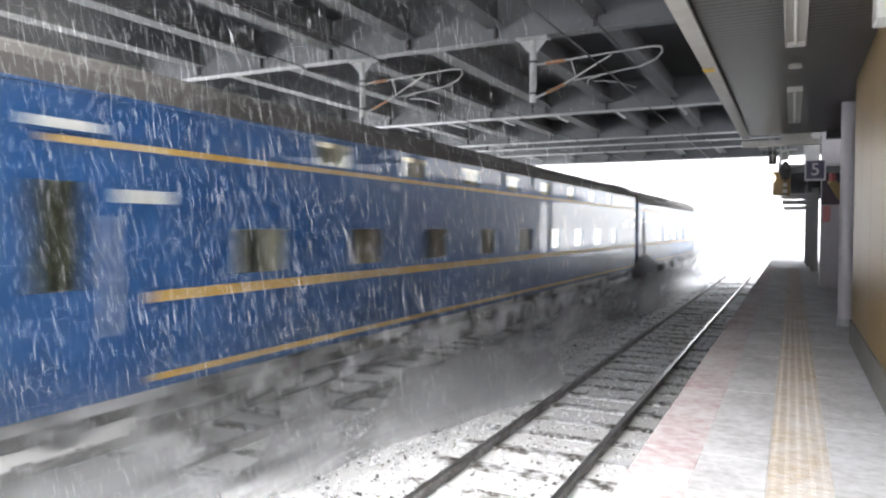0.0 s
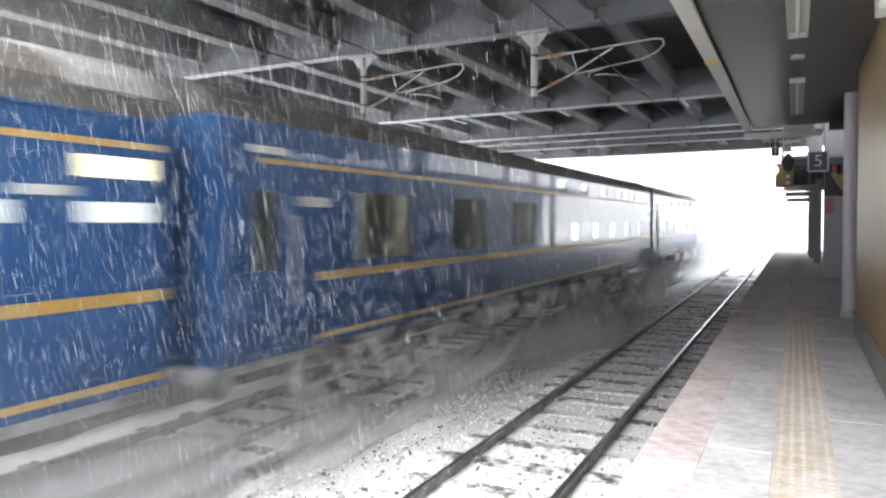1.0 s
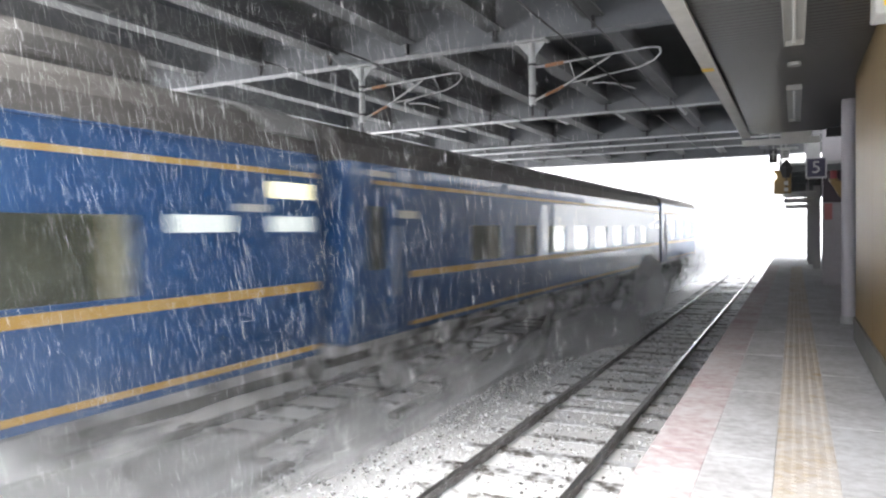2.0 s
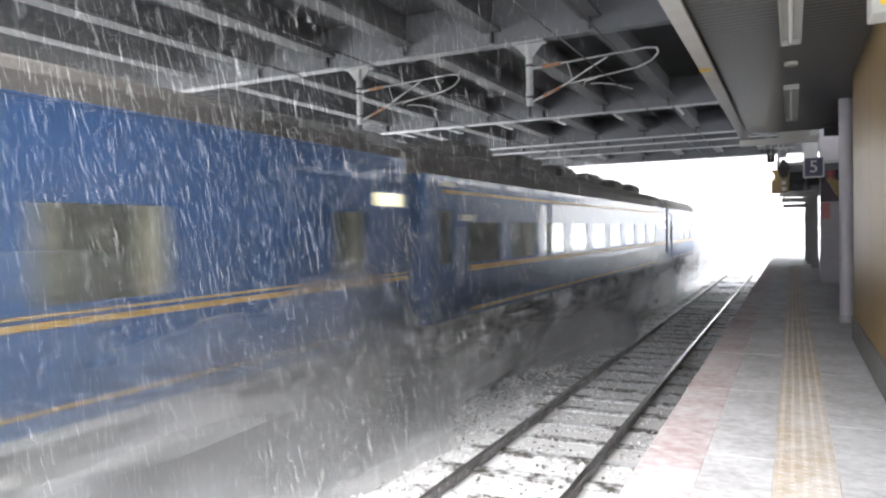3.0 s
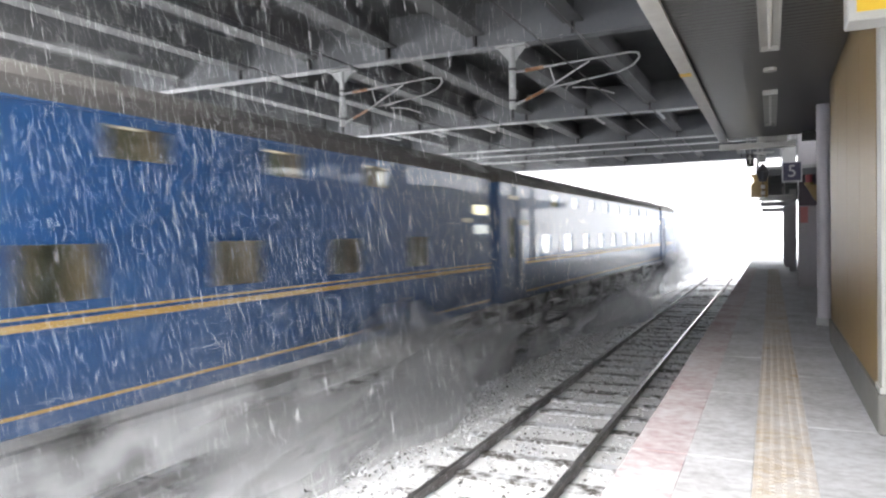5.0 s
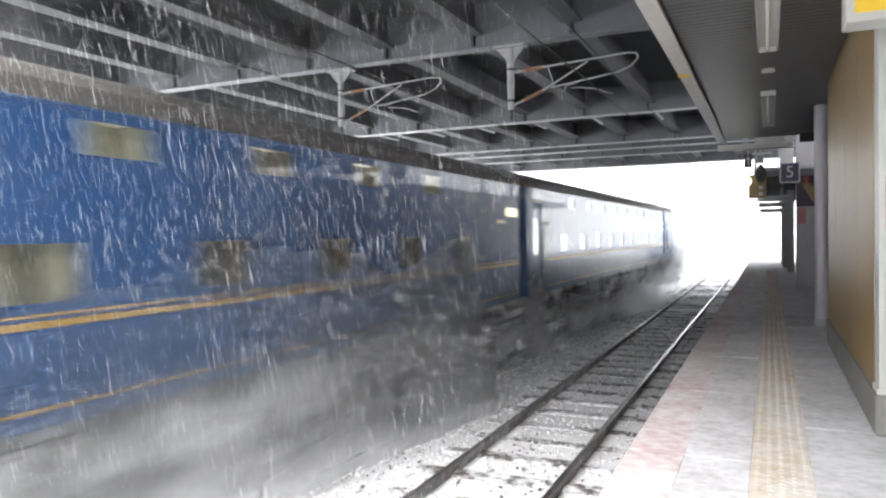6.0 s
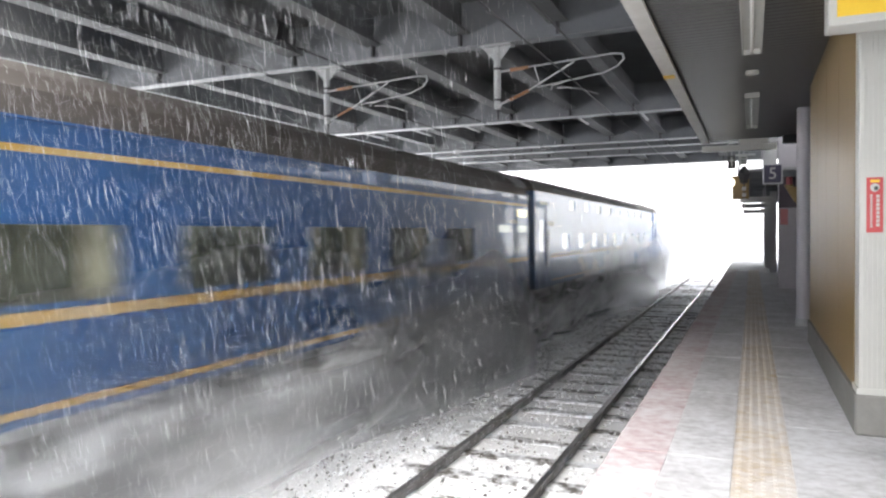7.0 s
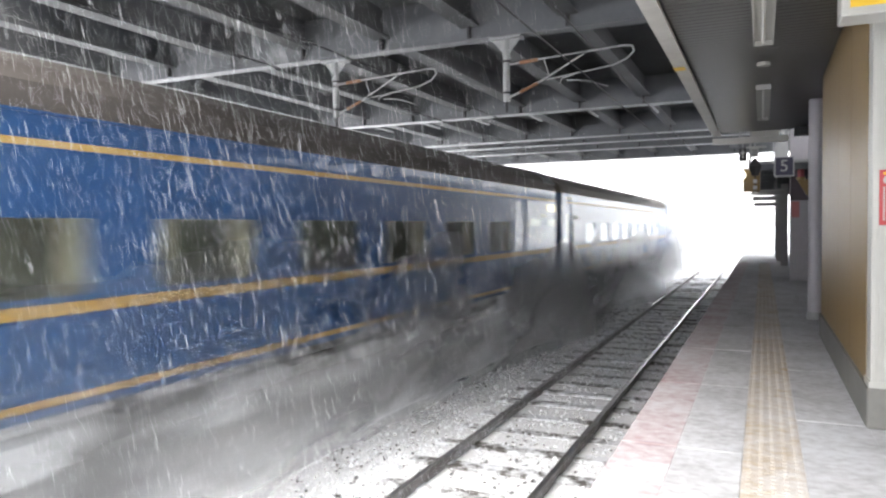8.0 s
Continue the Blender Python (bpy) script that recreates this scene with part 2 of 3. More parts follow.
    if label:
        ob["label"] = label
    return ob


# ---- the large structure ----
PZ = 1.005            # platform level over the rail heads
TRACK_X, FAR_X = -2.365, -6.01
DECK_Z, SOFFIT_Z = 5.35, 6.1
DECK_END = 33.4

# ground: one sheet to the horizon, a little below the ballast
bm = bmesh.new()
bmesh.ops.create_grid(bm, x_segments=40, y_segments=40, size=1500)
g = part("ground", bm, SNOW_FAR)
g.location.z = -0.45
tagged(g, "flat ground under wind-blown snow reaching the horizon", "ground", kind="structure")


def ballast():
    xs = [-16 + 0.25 * i for i in range(61)]
    ys = [-8 + 0.25 * i for i in range(200)] + [42 + 2.5 * i for i in range(40)]
    bm = bmesh.new()
    rows = []
    for y in ys:
        row = []
        for x in xs:
            z = -0.17 + 0.05 * (noise.noise((x * 0.9, y * 0.9, 0)) + 0.5 * noise.noise((x * 3.1, y * 3.1, 4)))
            for c in (TRACK_X, FAR_X):
                if abs(x - c) < 1.25:
                    z = -0.118 + 0.016 * noise.noise((x * 4, y * 4, 9))
            row.append(bm.verts.new((x, y, z)))
        rows.append(row)
    for a, b in zip(rows, rows[1:]):
        for i in range(len(xs) - 1):
            bm.faces.new((a[i], a[i + 1], b[i + 1], b[i]))
    for f in bm.faces:
        f.smooth = True
    return tagged(part("ballast_bed", bm, SNOW_BED), "crushed stone ballast half covered by drifted snow", "ballast", kind="structure")


ballast()


def platform():
    top = thing("platform", "station platform with snow-dusted paving and a red edge", "platform", kind="structure")
    boxes("platform_body", CONCRETE, top, (-0.70, -8, -0.45, 6, 130, PZ - 0.09))
    boxes("platform_edge_lip", CONCRETE, top, (-0.785, -8, PZ - 0.14, -0.70, 130, PZ - 0.031))
    boxes("far_paving", PLATFORM, top, (-0.785, 26.2, PZ - 0.088, 6, 130, PZ - 0.004))
    boxes("near_paving", PLATFORM, top, (-0.785, -8, PZ - 0.088, 6, 2.56, PZ - 0.004))
    boxes("back_paving", PLATFORM, top, (0.63, 2.56, PZ - 0.088, 6, 26.2, PZ - 0.004))
    return top


PLAT = platform()
# added block: keeps the bright ground beyond from showing under the cars
w = boxes("platform_west", CONCRETE, None, (-14, -8, -0.45, -7.65, 60, 0.95))
tagged(w, "plain concrete block added beyond the train to darken the view under it", "platform", kind="structure")


def bridge():
    top = thing("bridge", "grey steel girder bridge deck spanning the tracks", "bridge", kind="structure")
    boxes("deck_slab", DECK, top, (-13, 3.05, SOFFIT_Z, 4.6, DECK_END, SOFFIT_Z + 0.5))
    for y in CROSS:
        boxes("cross_girder", STEEL, top, (-13, y - 0.012, DECK_Z + 0.03, 4.6, y + 0.012, SOFFIT_Z))
        # flanges past 12 m get the colour with the brightness painted in
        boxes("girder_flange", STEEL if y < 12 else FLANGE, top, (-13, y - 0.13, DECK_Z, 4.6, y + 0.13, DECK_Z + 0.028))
    for x in LONG:
        for a, b in zip(CROSS, CROSS[1:]):
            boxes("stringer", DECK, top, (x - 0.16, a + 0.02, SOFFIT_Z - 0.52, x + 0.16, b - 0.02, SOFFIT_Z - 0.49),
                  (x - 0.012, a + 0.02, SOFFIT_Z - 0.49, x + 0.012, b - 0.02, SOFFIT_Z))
    for y in CROSS[1:]:
        for x in LONG:
            boxes("drain_pipe", BLACK, top, (x - 0.02, y - 0.10, DECK_Z + 0.03, x + 0.02, y - 0.014, SOFFIT_Z - 0.52))
    for x in LONG:
        boxes("brace", GALV, top, (x + 0.1, CROSS[2] + 0.15, DECK_Z + 0.02, x + 0.17, CROSS[2] + 1.5, DECK_Z + 0.06))
    boxes("near_parapet", CONCRETE, top, (-13, 2.85, DECK_Z + 0.05, 4.6, 3.05, SOFFIT_Z + 0.7))
    boxes("edge_parapet", CONCRETE, top, (-13, DECK_END, DECK_Z + 0.05, 4.6, DECK_END + 0.25, SOFFIT_Z + 1.5))
    return top


CROSS = [4.1, 10.85, 18.5, 24.2, 26.0, 28.4, 32.8]
LONG = [-2.75 - 1.63 * i for i in range(-1, 7)]
bridge()


# ---- the train ----
def wheel_mesh():
    bm = bmesh.new()
    tube(bm, (-0.065, 0, 0), (0.065, 0, 0), 0.43, n=24)
    tube(bm, (0.065, 0, 0), (0.10, 0, 0), 0.12, n=12)
    me = bpy.data.meshes.new("wheel")
    bm.to_mesh(me)
    bm.free()
    me.materials.append(UNDER)
    return me


WHEEL = wheel_mesh()
ROOF_Z = 3.76   # crown of the roofs
SX = 1.447       # half width of a car side
L0, L1 = -0.28, -21.02
PITCH = 21.3


def side_profile(top):
    return [(-SX, 1.02), (SX, 1.02), (SX, top), (SX - 0.09, top + 0.18), (-SX + 0.09, top + 0.18), (-SX, top)]


def roof_profile(top):
    pts = [(SX - 0.012, top + 0.004)]
    for i in range(0, 13):
        a = math.pi * i / 12
        pts.append((math.cos(a) * (SX - 0.012), top + 0.004 + math.sin(a) ** 0.8 * (ROOF_Z - top)))
    pts.append((-SX + 0.012, top + 0.004))
    return pts[::1]


def bogie(parent, y):
    b = boxes("bogie", UNDER, parent, (0.95, y - 1.6, 0.48, 1.12, y + 1.6, 0.66), (-1.12, y - 1.6, 0.48, -0.95, y + 1.6, 0.66),
              (-1.0, y - 0.25, 0.5, 1.0, y + 0.25, 0.8), (1.02, y - 0.4, 0.62, 1.28, y + 0.4, 0.98), bevel=0.03, label="snow-caked bogie")
    for s in (-1.05, 1.05):
        for x in (-0.78, 0.78):
            shared("wheel", WHEEL, b, pose(x, y + s, 0.43))
    return b


def side_wall(x, out, top, holes, parent):
    """One side of a car: a single plate 40 mm thick, cut by the openings (y0, y1, z0, z1)."""
    ys = sorted({L1, L0, *[h[0] for h in holes], *[h[1] for h in holes]})
    zs = sorted({1.02, top, *[h[2] for h in holes], *[h[3] for h in holes]})
    bm = bmesh.new()
    vs = [[bm.verts.new((x, y, z)) for z in zs] for y in ys]
    for i in range(len(ys) - 1):
        for j in range(len(zs) - 1):
            my, mz = (ys[i] + ys[i + 1]) / 2, (zs[j] + zs[j + 1]) / 2
            if not any(h[0] < my < h[1] and h[2] < mz < h[3] for h in holes):
                f = (vs[i][j], vs[i + 1][j], vs[i + 1][j + 1], vs[i][j + 1])
                bm.faces.new(f if out > 0 else f[::-1])
    inner = [[bm.verts.new((x - out * 0.04, y, z)) for z in zs] for y in ys]
    solid = {}
    for i in range(len(ys) - 1):
        for j in range(len(zs) - 1):
            my, mz = (ys[i] + ys[i + 1]) / 2, (zs[j] + zs[j + 1]) / 2
            solid[i, j] = not any(h[0] < my < h[1] and h[2] < mz < h[3] for h in holes)
    for (i, j), full in solid.items():
        if not full:
            continue
        bm.faces.new((inner[i][j], inner[i][j + 1], inner[i + 1][j + 1], inner[i + 1][j]))
        for di, dj, p, q in ((-1, 0, (i, j), (i, j + 1)), (1, 0, (i + 1, j), (i + 1, j + 1)), (0, -1, (i, j), (i + 1, j)), (0, 1, (i, j + 1), (i + 1, j + 1))):
            if not solid.get((i + di, j + dj)):
                bm.faces.new((vs[p[0]][p[1]], vs[q[0]][q[1]], inner[q[0]][q[1]], inner[p[0]][p[1]]))
    bmesh.ops.delete(bm, geom=[v for v in bm.verts if not v.link_faces], context="VERTS")
    bmesh.ops.recalc_face_normals(bm, faces=bm.faces[:])
    return part("side_wall", bm, BLUE, parent, "blue steel car side dusted with snow")


def car(kind, windows, top=3.15, stripes="thick", units=0, signs=3, roofing=ROOF, label=""):
    """One carriage; its origin is on the rails at the middle of the coupling ahead, and it reaches back along -y.
    windows: (from, to, low, high) behind the origin on the platform side; signs: how many lit signs it shows."""
    c = thing("passenger_car", label, "railway car", "cars of the passing train")
    holes = [(-b, -a, z0, z1) for a, b, z0, z1 in windows]
    door = (-20.62, -20.02, 1.10, 2.98)
    side_wall(SX, 1, top, holes + [door], c)
    side_wall(-SX, -1, top, [], c)
    boxes("end_wall", BLUE, c, (-SX + 0.04, L0 - 0.04, 1.02, SX - 0.04, L0, top))
    boxes("end_wall", BLUE, c, (-SX + 0.04, L1, 1.02, SX - 0.04, L1 + 0.04, top))
    boxes("floor", GREY, c, (-SX + 0.05, L1 + 0.05, 1.024, SX - 0.05, L0 - 0.05, 1.10))
    bm = bmesh.new()
    prism(bm, roof_profile(top), L1, L0)
    part("roof", bm, roofing, c, "curved roof streaked with snow")
    boxes("gutter", BLUE, c, (SX, L1, top - 0.02, SX + 0.018, L0, top))
    bm = bmesh.new()
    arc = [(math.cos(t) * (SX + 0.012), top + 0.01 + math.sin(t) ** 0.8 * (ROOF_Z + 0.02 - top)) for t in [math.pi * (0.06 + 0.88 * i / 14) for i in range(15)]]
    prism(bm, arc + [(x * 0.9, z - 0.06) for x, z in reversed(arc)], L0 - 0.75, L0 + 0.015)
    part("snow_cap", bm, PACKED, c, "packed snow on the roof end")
    boxes("cabin_wall", CABIN, c, (1.0, L1 + 0.2, 1.1, 1.04, L0 - 0.2, top))
    for d in ((0.5, -9.2, 0.35, 1.30, -6.4, 0.85), (0.5, -12.0, 0.42, 1.28, -9.5, 0.85), (0.6, -14.2, 0.5, 1.25, -12.6, 0.85), (-1.2, -13, 0.4, 0, -7, 0.85)):
        boxes("underfloor_box", UNDER, c, d, bevel=0.05, label="dark equipment box caked with snow")
    boxes("corridor_lamp", CABIN_LIT, c, (1.10, L1 + 0.6, top - 0.05, 1.22, L0 - 0.6, top - 0.01))
    boxes("underframe", UNDER, c, (-1.2, L1, 0.86, 1.2, L0, 1.02))
    for y in (-3.6, -17.7):
        bogie(c, y)
    boxes("gangway_bellows", BLACK, c, (-0.62, L0, 1.05, 0.62, 0.0, 3.35))
    boxes("gangway_bellows", BLACK, c, (-0.62, -PITCH, 1.05, 0.62, L1, 3.35))
    boxes("coupler", UNDER, c, (-0.15, L0, 0.72, 0.15, 0.0, 1.0))
    boxes("coupler", UNDER, c, (-0.15, -PITCH, 0.72, 0.15, L1, 1.0))
    # stripes stand 3 mm proud of the plating
    e = 0.003
    low, end = -19.55, L0 - 0.02
    if stripes == "thick":
        bands = [("middle_stripe", 1.715, 1.805), ("upper_stripe", 2.905, 2.955), ("lower_stripe", 1.085, 1.14)]
    else:
        bands = [("middle_stripe", 1.715, 1.765), ("middle_stripe", 1.795, 1.815), ("lower_stripe", 1.14, 1.165)]
    for n, z0, z1 in bands:
        boxes(n, GOLD, c, (SX, low if z0 < 2.5 else L1 + 0.6, z0, SX + e, end, z1))
    # windows: frame, glass and a curtain behind
    for i, (a, b, z0, z1) in enumerate(windows):
        w = boxes("window", BLUE, c, (SX - 0.03, -b, z0, SX + 0.004, -b + 0.02, z1), (SX - 0.03, -a - 0.02, z0, SX + 0.004, -a, z1),
                  (SX - 0.03, -b + 0.02, z0, SX + 0.004, -a - 0.02, z0 + 0.02), (SX - 0.03, -b + 0.02, z1 - 0.02, SX + 0.004, -a - 0.02, z1))
        pane = boxes("pane", GLASS, w, (SX - 0.022, -b + 0.021, z0 + 0.021, SX - 0.014, -a - 0.021, z1 - 0.021))
        pane.visible_shadow = False
        small = b - a < 1
        half = (b - a) * (0.40 if small else 0.22) * (0.75 + 0.6 * ((i * 7) % 5) / 5)
        for y in (-b - 0.05, -a + 0.05 - half):
            if small or (i * 3 + (y > -a - 0.7)) % 5:
                boxes("curtain", TAN if small and i % 4 else CURTAIN, w, (SX - 0.14, y, z0 - 0.1, SX - 0.11, y + half, z1 + 0.1))
    # folding door near the rear end
    d = boxes("door", BLUE, c, (SX - 0.05, door[0], door[2], SX - 0.02, door[1], 1.86), (SX - 0.05, door[0], 2.64, SX - 0.02, door[1], door[3]),
              (SX - 0.05, door[0], 1.86, SX - 0.02, door[0] + 0.09, 2.64), (SX - 0.05, door[1] - 0.09, 1.86, SX - 0.02, door[1], 2.64))
    boxes("pane", GLASS, d, (SX - 0.042, door[0] + 0.09, 1.86, SX - 0.03, door[1] - 0.09, 2.64))
    boxes("handrail", GALV, c, (SX + 0.01, -19.96, 1.5, SX + 0.035, -19.93, 2.4))
    # plates by the ends
    boxes("number_plate", WHITE, c, (SX, -19.85, 2.50, SX + 0.006, -19.35, 2.60))
    boxes("name_plate", WHITE, c, (SX, -20.55, 3.0, SX + 0.006, -20.0, 3.07))
    boxes("destination_sign", LIT, c, (SX, -1.02, 2.67, SX + 0.012, -0.40, 2.83), label="lit yellow destination sign")
    if signs > 1:
        boxes("car_sign", LIT_WHITE, c, (SX, -1.02, 2.34, SX + 0.012, -0.40, 2.49), label="pale lit car number sign")
    if signs > 2:
        boxes("berth_sign", LIT_WHITE, c, (SX, -2.25, 2.34, SX + 0.008, -1.55, 2.49))
    if signs:
        boxes("name_plate", WHITE, c, (SX, -1.5, 2.53, SX + 0.006, -1.08, 2.60))
    # ventilators and cooling units on the roof
    for i in range(units):
        y = -2.2 - i * (18.0 / max(1, units))
        boxes("cooling_unit", ROOF, c, (-0.72, y - 0.95, 3.62, 0.72, y + 0.55, 4.02), bevel=0.12)
    return c


def sleeper_windows(first):
    return [(first + i * 1.94, first + i * 1.94 + 1.32, 1.83, 2.43) for i in range(8)]


def duplex_windows(low, high, n, m, up=2.93):
    """n lower windows from low on and m upper ones from high on."""
    return [(low + i * 1.87, low + i * 1.87 + 0.75, 1.87, 2.32) for i in range(n)] + \
           [(high + i * 1.87, high + i * 1.87 + 0.68, up, up + 0.30) for i in range(m)]


SLEEP = "blue sleeping car with gold stripes and large windows"
DUPLEX = "blue two-level sleeping car with small windows in two rows"
TRAIN = []      # car, index: the coupling ahead of car k stands at 2.3 - 21.3 k at the start
sleeper = car("sleeper", sleeper_windows(3.55), roofing=BROWN_ROOF, label=SLEEP)
for k in (7, 8, 9):
    TRAIN.append((sleeper if k == 7 else copy_thing(sleeper, Matrix()), k))
early = car("sleeper", sleeper_windows(2.68), label=SLEEP)
for k in (1, -2):
    TRAIN.append((early if k == 1 else copy_thing(early, Matrix()), k))
duplex = car("duplex", duplex_windows(2.72, 3.90, 9, 8), top=3.30, stripes="thin", signs=1, label=DUPLEX)
for k in (4, 6):
    TRAIN.append((duplex if k == 4 else copy_thing(duplex, Matrix()), k))
TRAIN.append((car("duplex", duplex_windows(2.72, 3.90, 9, 8), top=3.30, stripes="thin", signs=2, label=DUPLEX), 5))
TRAIN.append((car("duplex", duplex_windows(2.9, 3.6, 9, 8, 2.965), top=3.30, label="blue two-level sleeping car with broad gold stripes"), -1))
TRAIN.append((car("mixed", duplex_windows(1.75, 2.9, 5, 5, 2.965) + [(12.4, 13.7, 1.88, 2.70), (14.9, 16.2, 1.88, 2.70), (17.4, 18.8, 1.88, 2.70)], top=3.30, signs=2,
                  label="blue sleeping car with small paired windows and a few large ones"), 0))
TRAIN.append((car("dining", [(2.6 + i * 1.95, 2.6 + i * 1.95 + 1.45, 1.83, 2.5) for i in range(9)], units=6,
                  label="blue dining car with large windows and lumpy roof units"), 2))
TRAIN.append((car("lounge", [(1.25, 1.95, 1.85, 2.60), (4.2, 5.4, 1.85, 2.60), (6.3, 7.1, 1.87, 2.32)] + duplex_windows(8.2, 10.4, 5, 4), top=3.30, stripes="thin", signs=0,
                  label="blue sleeping car with thin gold stripes and mixed windows"), 3))


# ---- platform side: canopy, waiting booth, posts ----
CAN_Z = 4.02
WX = 0.63


def canopy():
    c = thing("canopy", "low platform canopy with a metal strip ceiling", "canopy", kind="structure")
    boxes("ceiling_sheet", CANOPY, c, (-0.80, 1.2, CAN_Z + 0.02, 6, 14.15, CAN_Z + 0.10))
    boxes("fascia", TRIM, c, (-0.86, 1.2, CAN_Z - 0.05, -0.80, 14.2, CAN_Z + 0.30))
    boxes("fascia_lip", TRIM, c, (-0.80, 1.2, CAN_Z - 0.05, -0.72, 14.2, CAN_Z - 0.02))
    return c


canopy()


def far_canopy():
    c = thing("far_canopy", "dark ribbed canopy further along the platform", "canopy", kind="structure")
    boxes("roof_sheet", GREY, c, (-0.26, 17.2, 3.66, 1.88, 33.0, 3.72))
    boxes("eave", STEEL, c, (-0.30, 17.2, 3.58, -0.26, 33.0, 3.76))
    for i in range(11):
        y = 17.3 + i * 1.5
        boxes("rib", STEEL, c, (-0.26, y, 3.52, 1.88, y + 0.08, 3.66))
    return c


far_canopy()


def booth():
    b = thing("booth", "platform booth clad in glossy ochre metal panels", "building", kind="structure")
    boxes("base", CONCRETE, b, (WX - 0.02, 5.30, PZ - 0.01, 4, 9.44, PZ + 0.26))
    boxes("near_wall", GREY, b, (0.82, 5.26, PZ + 0.26, 4, 5.34, CAN_Z))
    for i in range(4):
        y = 5.44 + i * 0.99
        boxes("panel", OCHRE, b, (WX, y + 0.004, PZ + 0.265, WX + 0.06, y + 0.986, CAN_Z + 0.01))
    boxes("far_wall", GREY, b, (WX + 0.06, 9.36, PZ + 0.26, 4, 9.40, CAN_Z))
    boxes("corner_post", WHITE, b, (WX, 5.22, PZ + 0.27, WX + 0.16, 5.42, CAN_Z), bevel=0.006)
    return b


booth()


# closing walls behind the platform, far from the edge
w = boxes("wall_east", CONCRETE, None, (4.0, -8, -0.4, 4.2, 9.4, SOFFIT_Z))
tagged(w, "plain grey concrete wall behind the platform", "wall", kind="structure")

w = boxes("wall_back", PALE, None, (1.9, 9.5, PZ, 2.0, 33, 3.95))
tagged(w, "plain pale wall behind the platform posts, open above", "wall", kind="structure")


# ---- canopy fittings ----
def ceiling_strips():
    bm = bmesh.new()
    y = 1.3
    while y < 14.1:
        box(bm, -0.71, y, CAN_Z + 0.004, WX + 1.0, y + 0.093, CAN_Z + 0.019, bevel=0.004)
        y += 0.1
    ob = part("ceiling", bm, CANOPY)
    return tagged(ob, "off-white metal strip ceiling, coloured dark for the shade under the canopy", "ceiling", kind="structure")


ceiling_strips()


def ceiling_lamp(y):
    t = thing("ceiling_lamp", "unlit fluorescent batten in a white tray under the canopy", "lamp", "canopy lamps", m=pose(0.0, y, CAN_Z))
    boxes("tray", WHITE, t, (-0.085, 0, -0.015, 0.085, 2.85, 0.0), (-0.085, 0, -0.06, -0.07, 2.85, -0.015), (0.07, 0, -0.06, 0.085, 2.85, -0.015),
          (-0.07, 0, -0.06, 0.07, 0.02, -0.015), (-0.07, 2.83, -0.06, 0.07, 2.85, -0.015))
    bm = bmesh.new()
    tube(bm, (0, 0.06, -0.038), (0, 2.79, -0.038), 0.016)
    part("tube", bm, TUBE, t, "white glass tube")
    boxes("socket", WHITE, t, (-0.02, 0.022, -0.058, 0.02, 0.06, -0.016))
    boxes("socket", WHITE, t, (-0.02, 2.79, -0.058, 0.02, 2.828, -0.016))
    return t


for y in (4.35, 9.5):
    ceiling_lamp(y)

bm = bmesh.new()
tube(bm, (0.0, 8.25, CAN_Z - 0.03), (0.0, 8.25, CAN_Z + 0.003), 0.065, n=24)
tagged(part("ceiling_speaker", bm, WHITE), "small round white loudspeaker flush in the ceiling", "speaker")
tagged(boxes("tape_marker", YELLOW, None, (-0.864, 7.82, CAN_Z - 0.052, -0.858, 7.97, CAN_Z + 0.03), (-0.864, 7.82, CAN_Z - 0.056, -0.75, 7.97, CAN_Z - 0.0505)),
       "yellow tape marker on the canopy fascia", "marker")


# ---- booth corner, signs ----
def red_notice():
    t = thing("red_notice", "narrow red warning notice with white writing on the post", "sign", m=pose(WX + 0.085, 5.216, 2.48))
    boxes("plate", RED, t, (-0.046, -0.004, -0.175, 0.046, 0.0, 0.175))
    bm = bmesh.new()
    tube(bm, (0, -0.007, 0.11), (0, -0.004, 0.11), 0.026, n=20)
    part("emblem", bm, WHITE, t)
    bm = bmesh.new()
    tube(bm, (0.006, -0.009, 0.106), (0.006, -0.007, 0.106), 0.013, n=16)
    part("emblem_dot", bm, BLACK, t)
    boxes("emblem_bar", YELLOW, t, (-0.025, -0.007, 0.143, 0.025, -0.004, 0.160))
    for i in range(8):
        boxes("writing_bar", WHITE, t, (0.008, -0.007, 0.045 - i * 0.026, 0.026, -0.004, 0.064 - i * 0.026))
    for i in range(13):
        boxes("writing_bar", WHITE, t, (-0.026, -0.007, 0.055 - i * 0.0165, -0.013, -0.004, 0.066 - i * 0.0165))
    return t


red_notice()
for i in range(5):
    x = WX + 0.018 + i * 0.028
    o = boxes("post_rib", WHITE, bpy.data.objects["booth"], (x, 5.210, PZ + 0.30, x + 0.012, 5.2185, 2.29))
    o = boxes("post_rib", WHITE, bpy.data.objects["booth"], (x, 5.210, 2.68, x + 0.012, 5.2185, 3.98))
boxes("post_foot", WHITE, bpy.data.objects["booth"], (WX - 0.012, 5.205, PZ + 0.262, WX + 0.172, 5.43, PZ + 0.30))
boxes("base_block", CONCRETE, bpy.data.objects["booth"], (WX - 0.022, 5.20, PZ - 0.005, WX + 0.18, 5.30, PZ + 0.262), bevel=0.012)
for i in range(5):
    y = 5.44 + i * 0.99
    boxes("joint_strip", GREY, bpy.data.objects["booth"], (WX + 0.01, y - 0.004, PZ + 0.265, WX + 0.05, y + 0.004, CAN_Z))


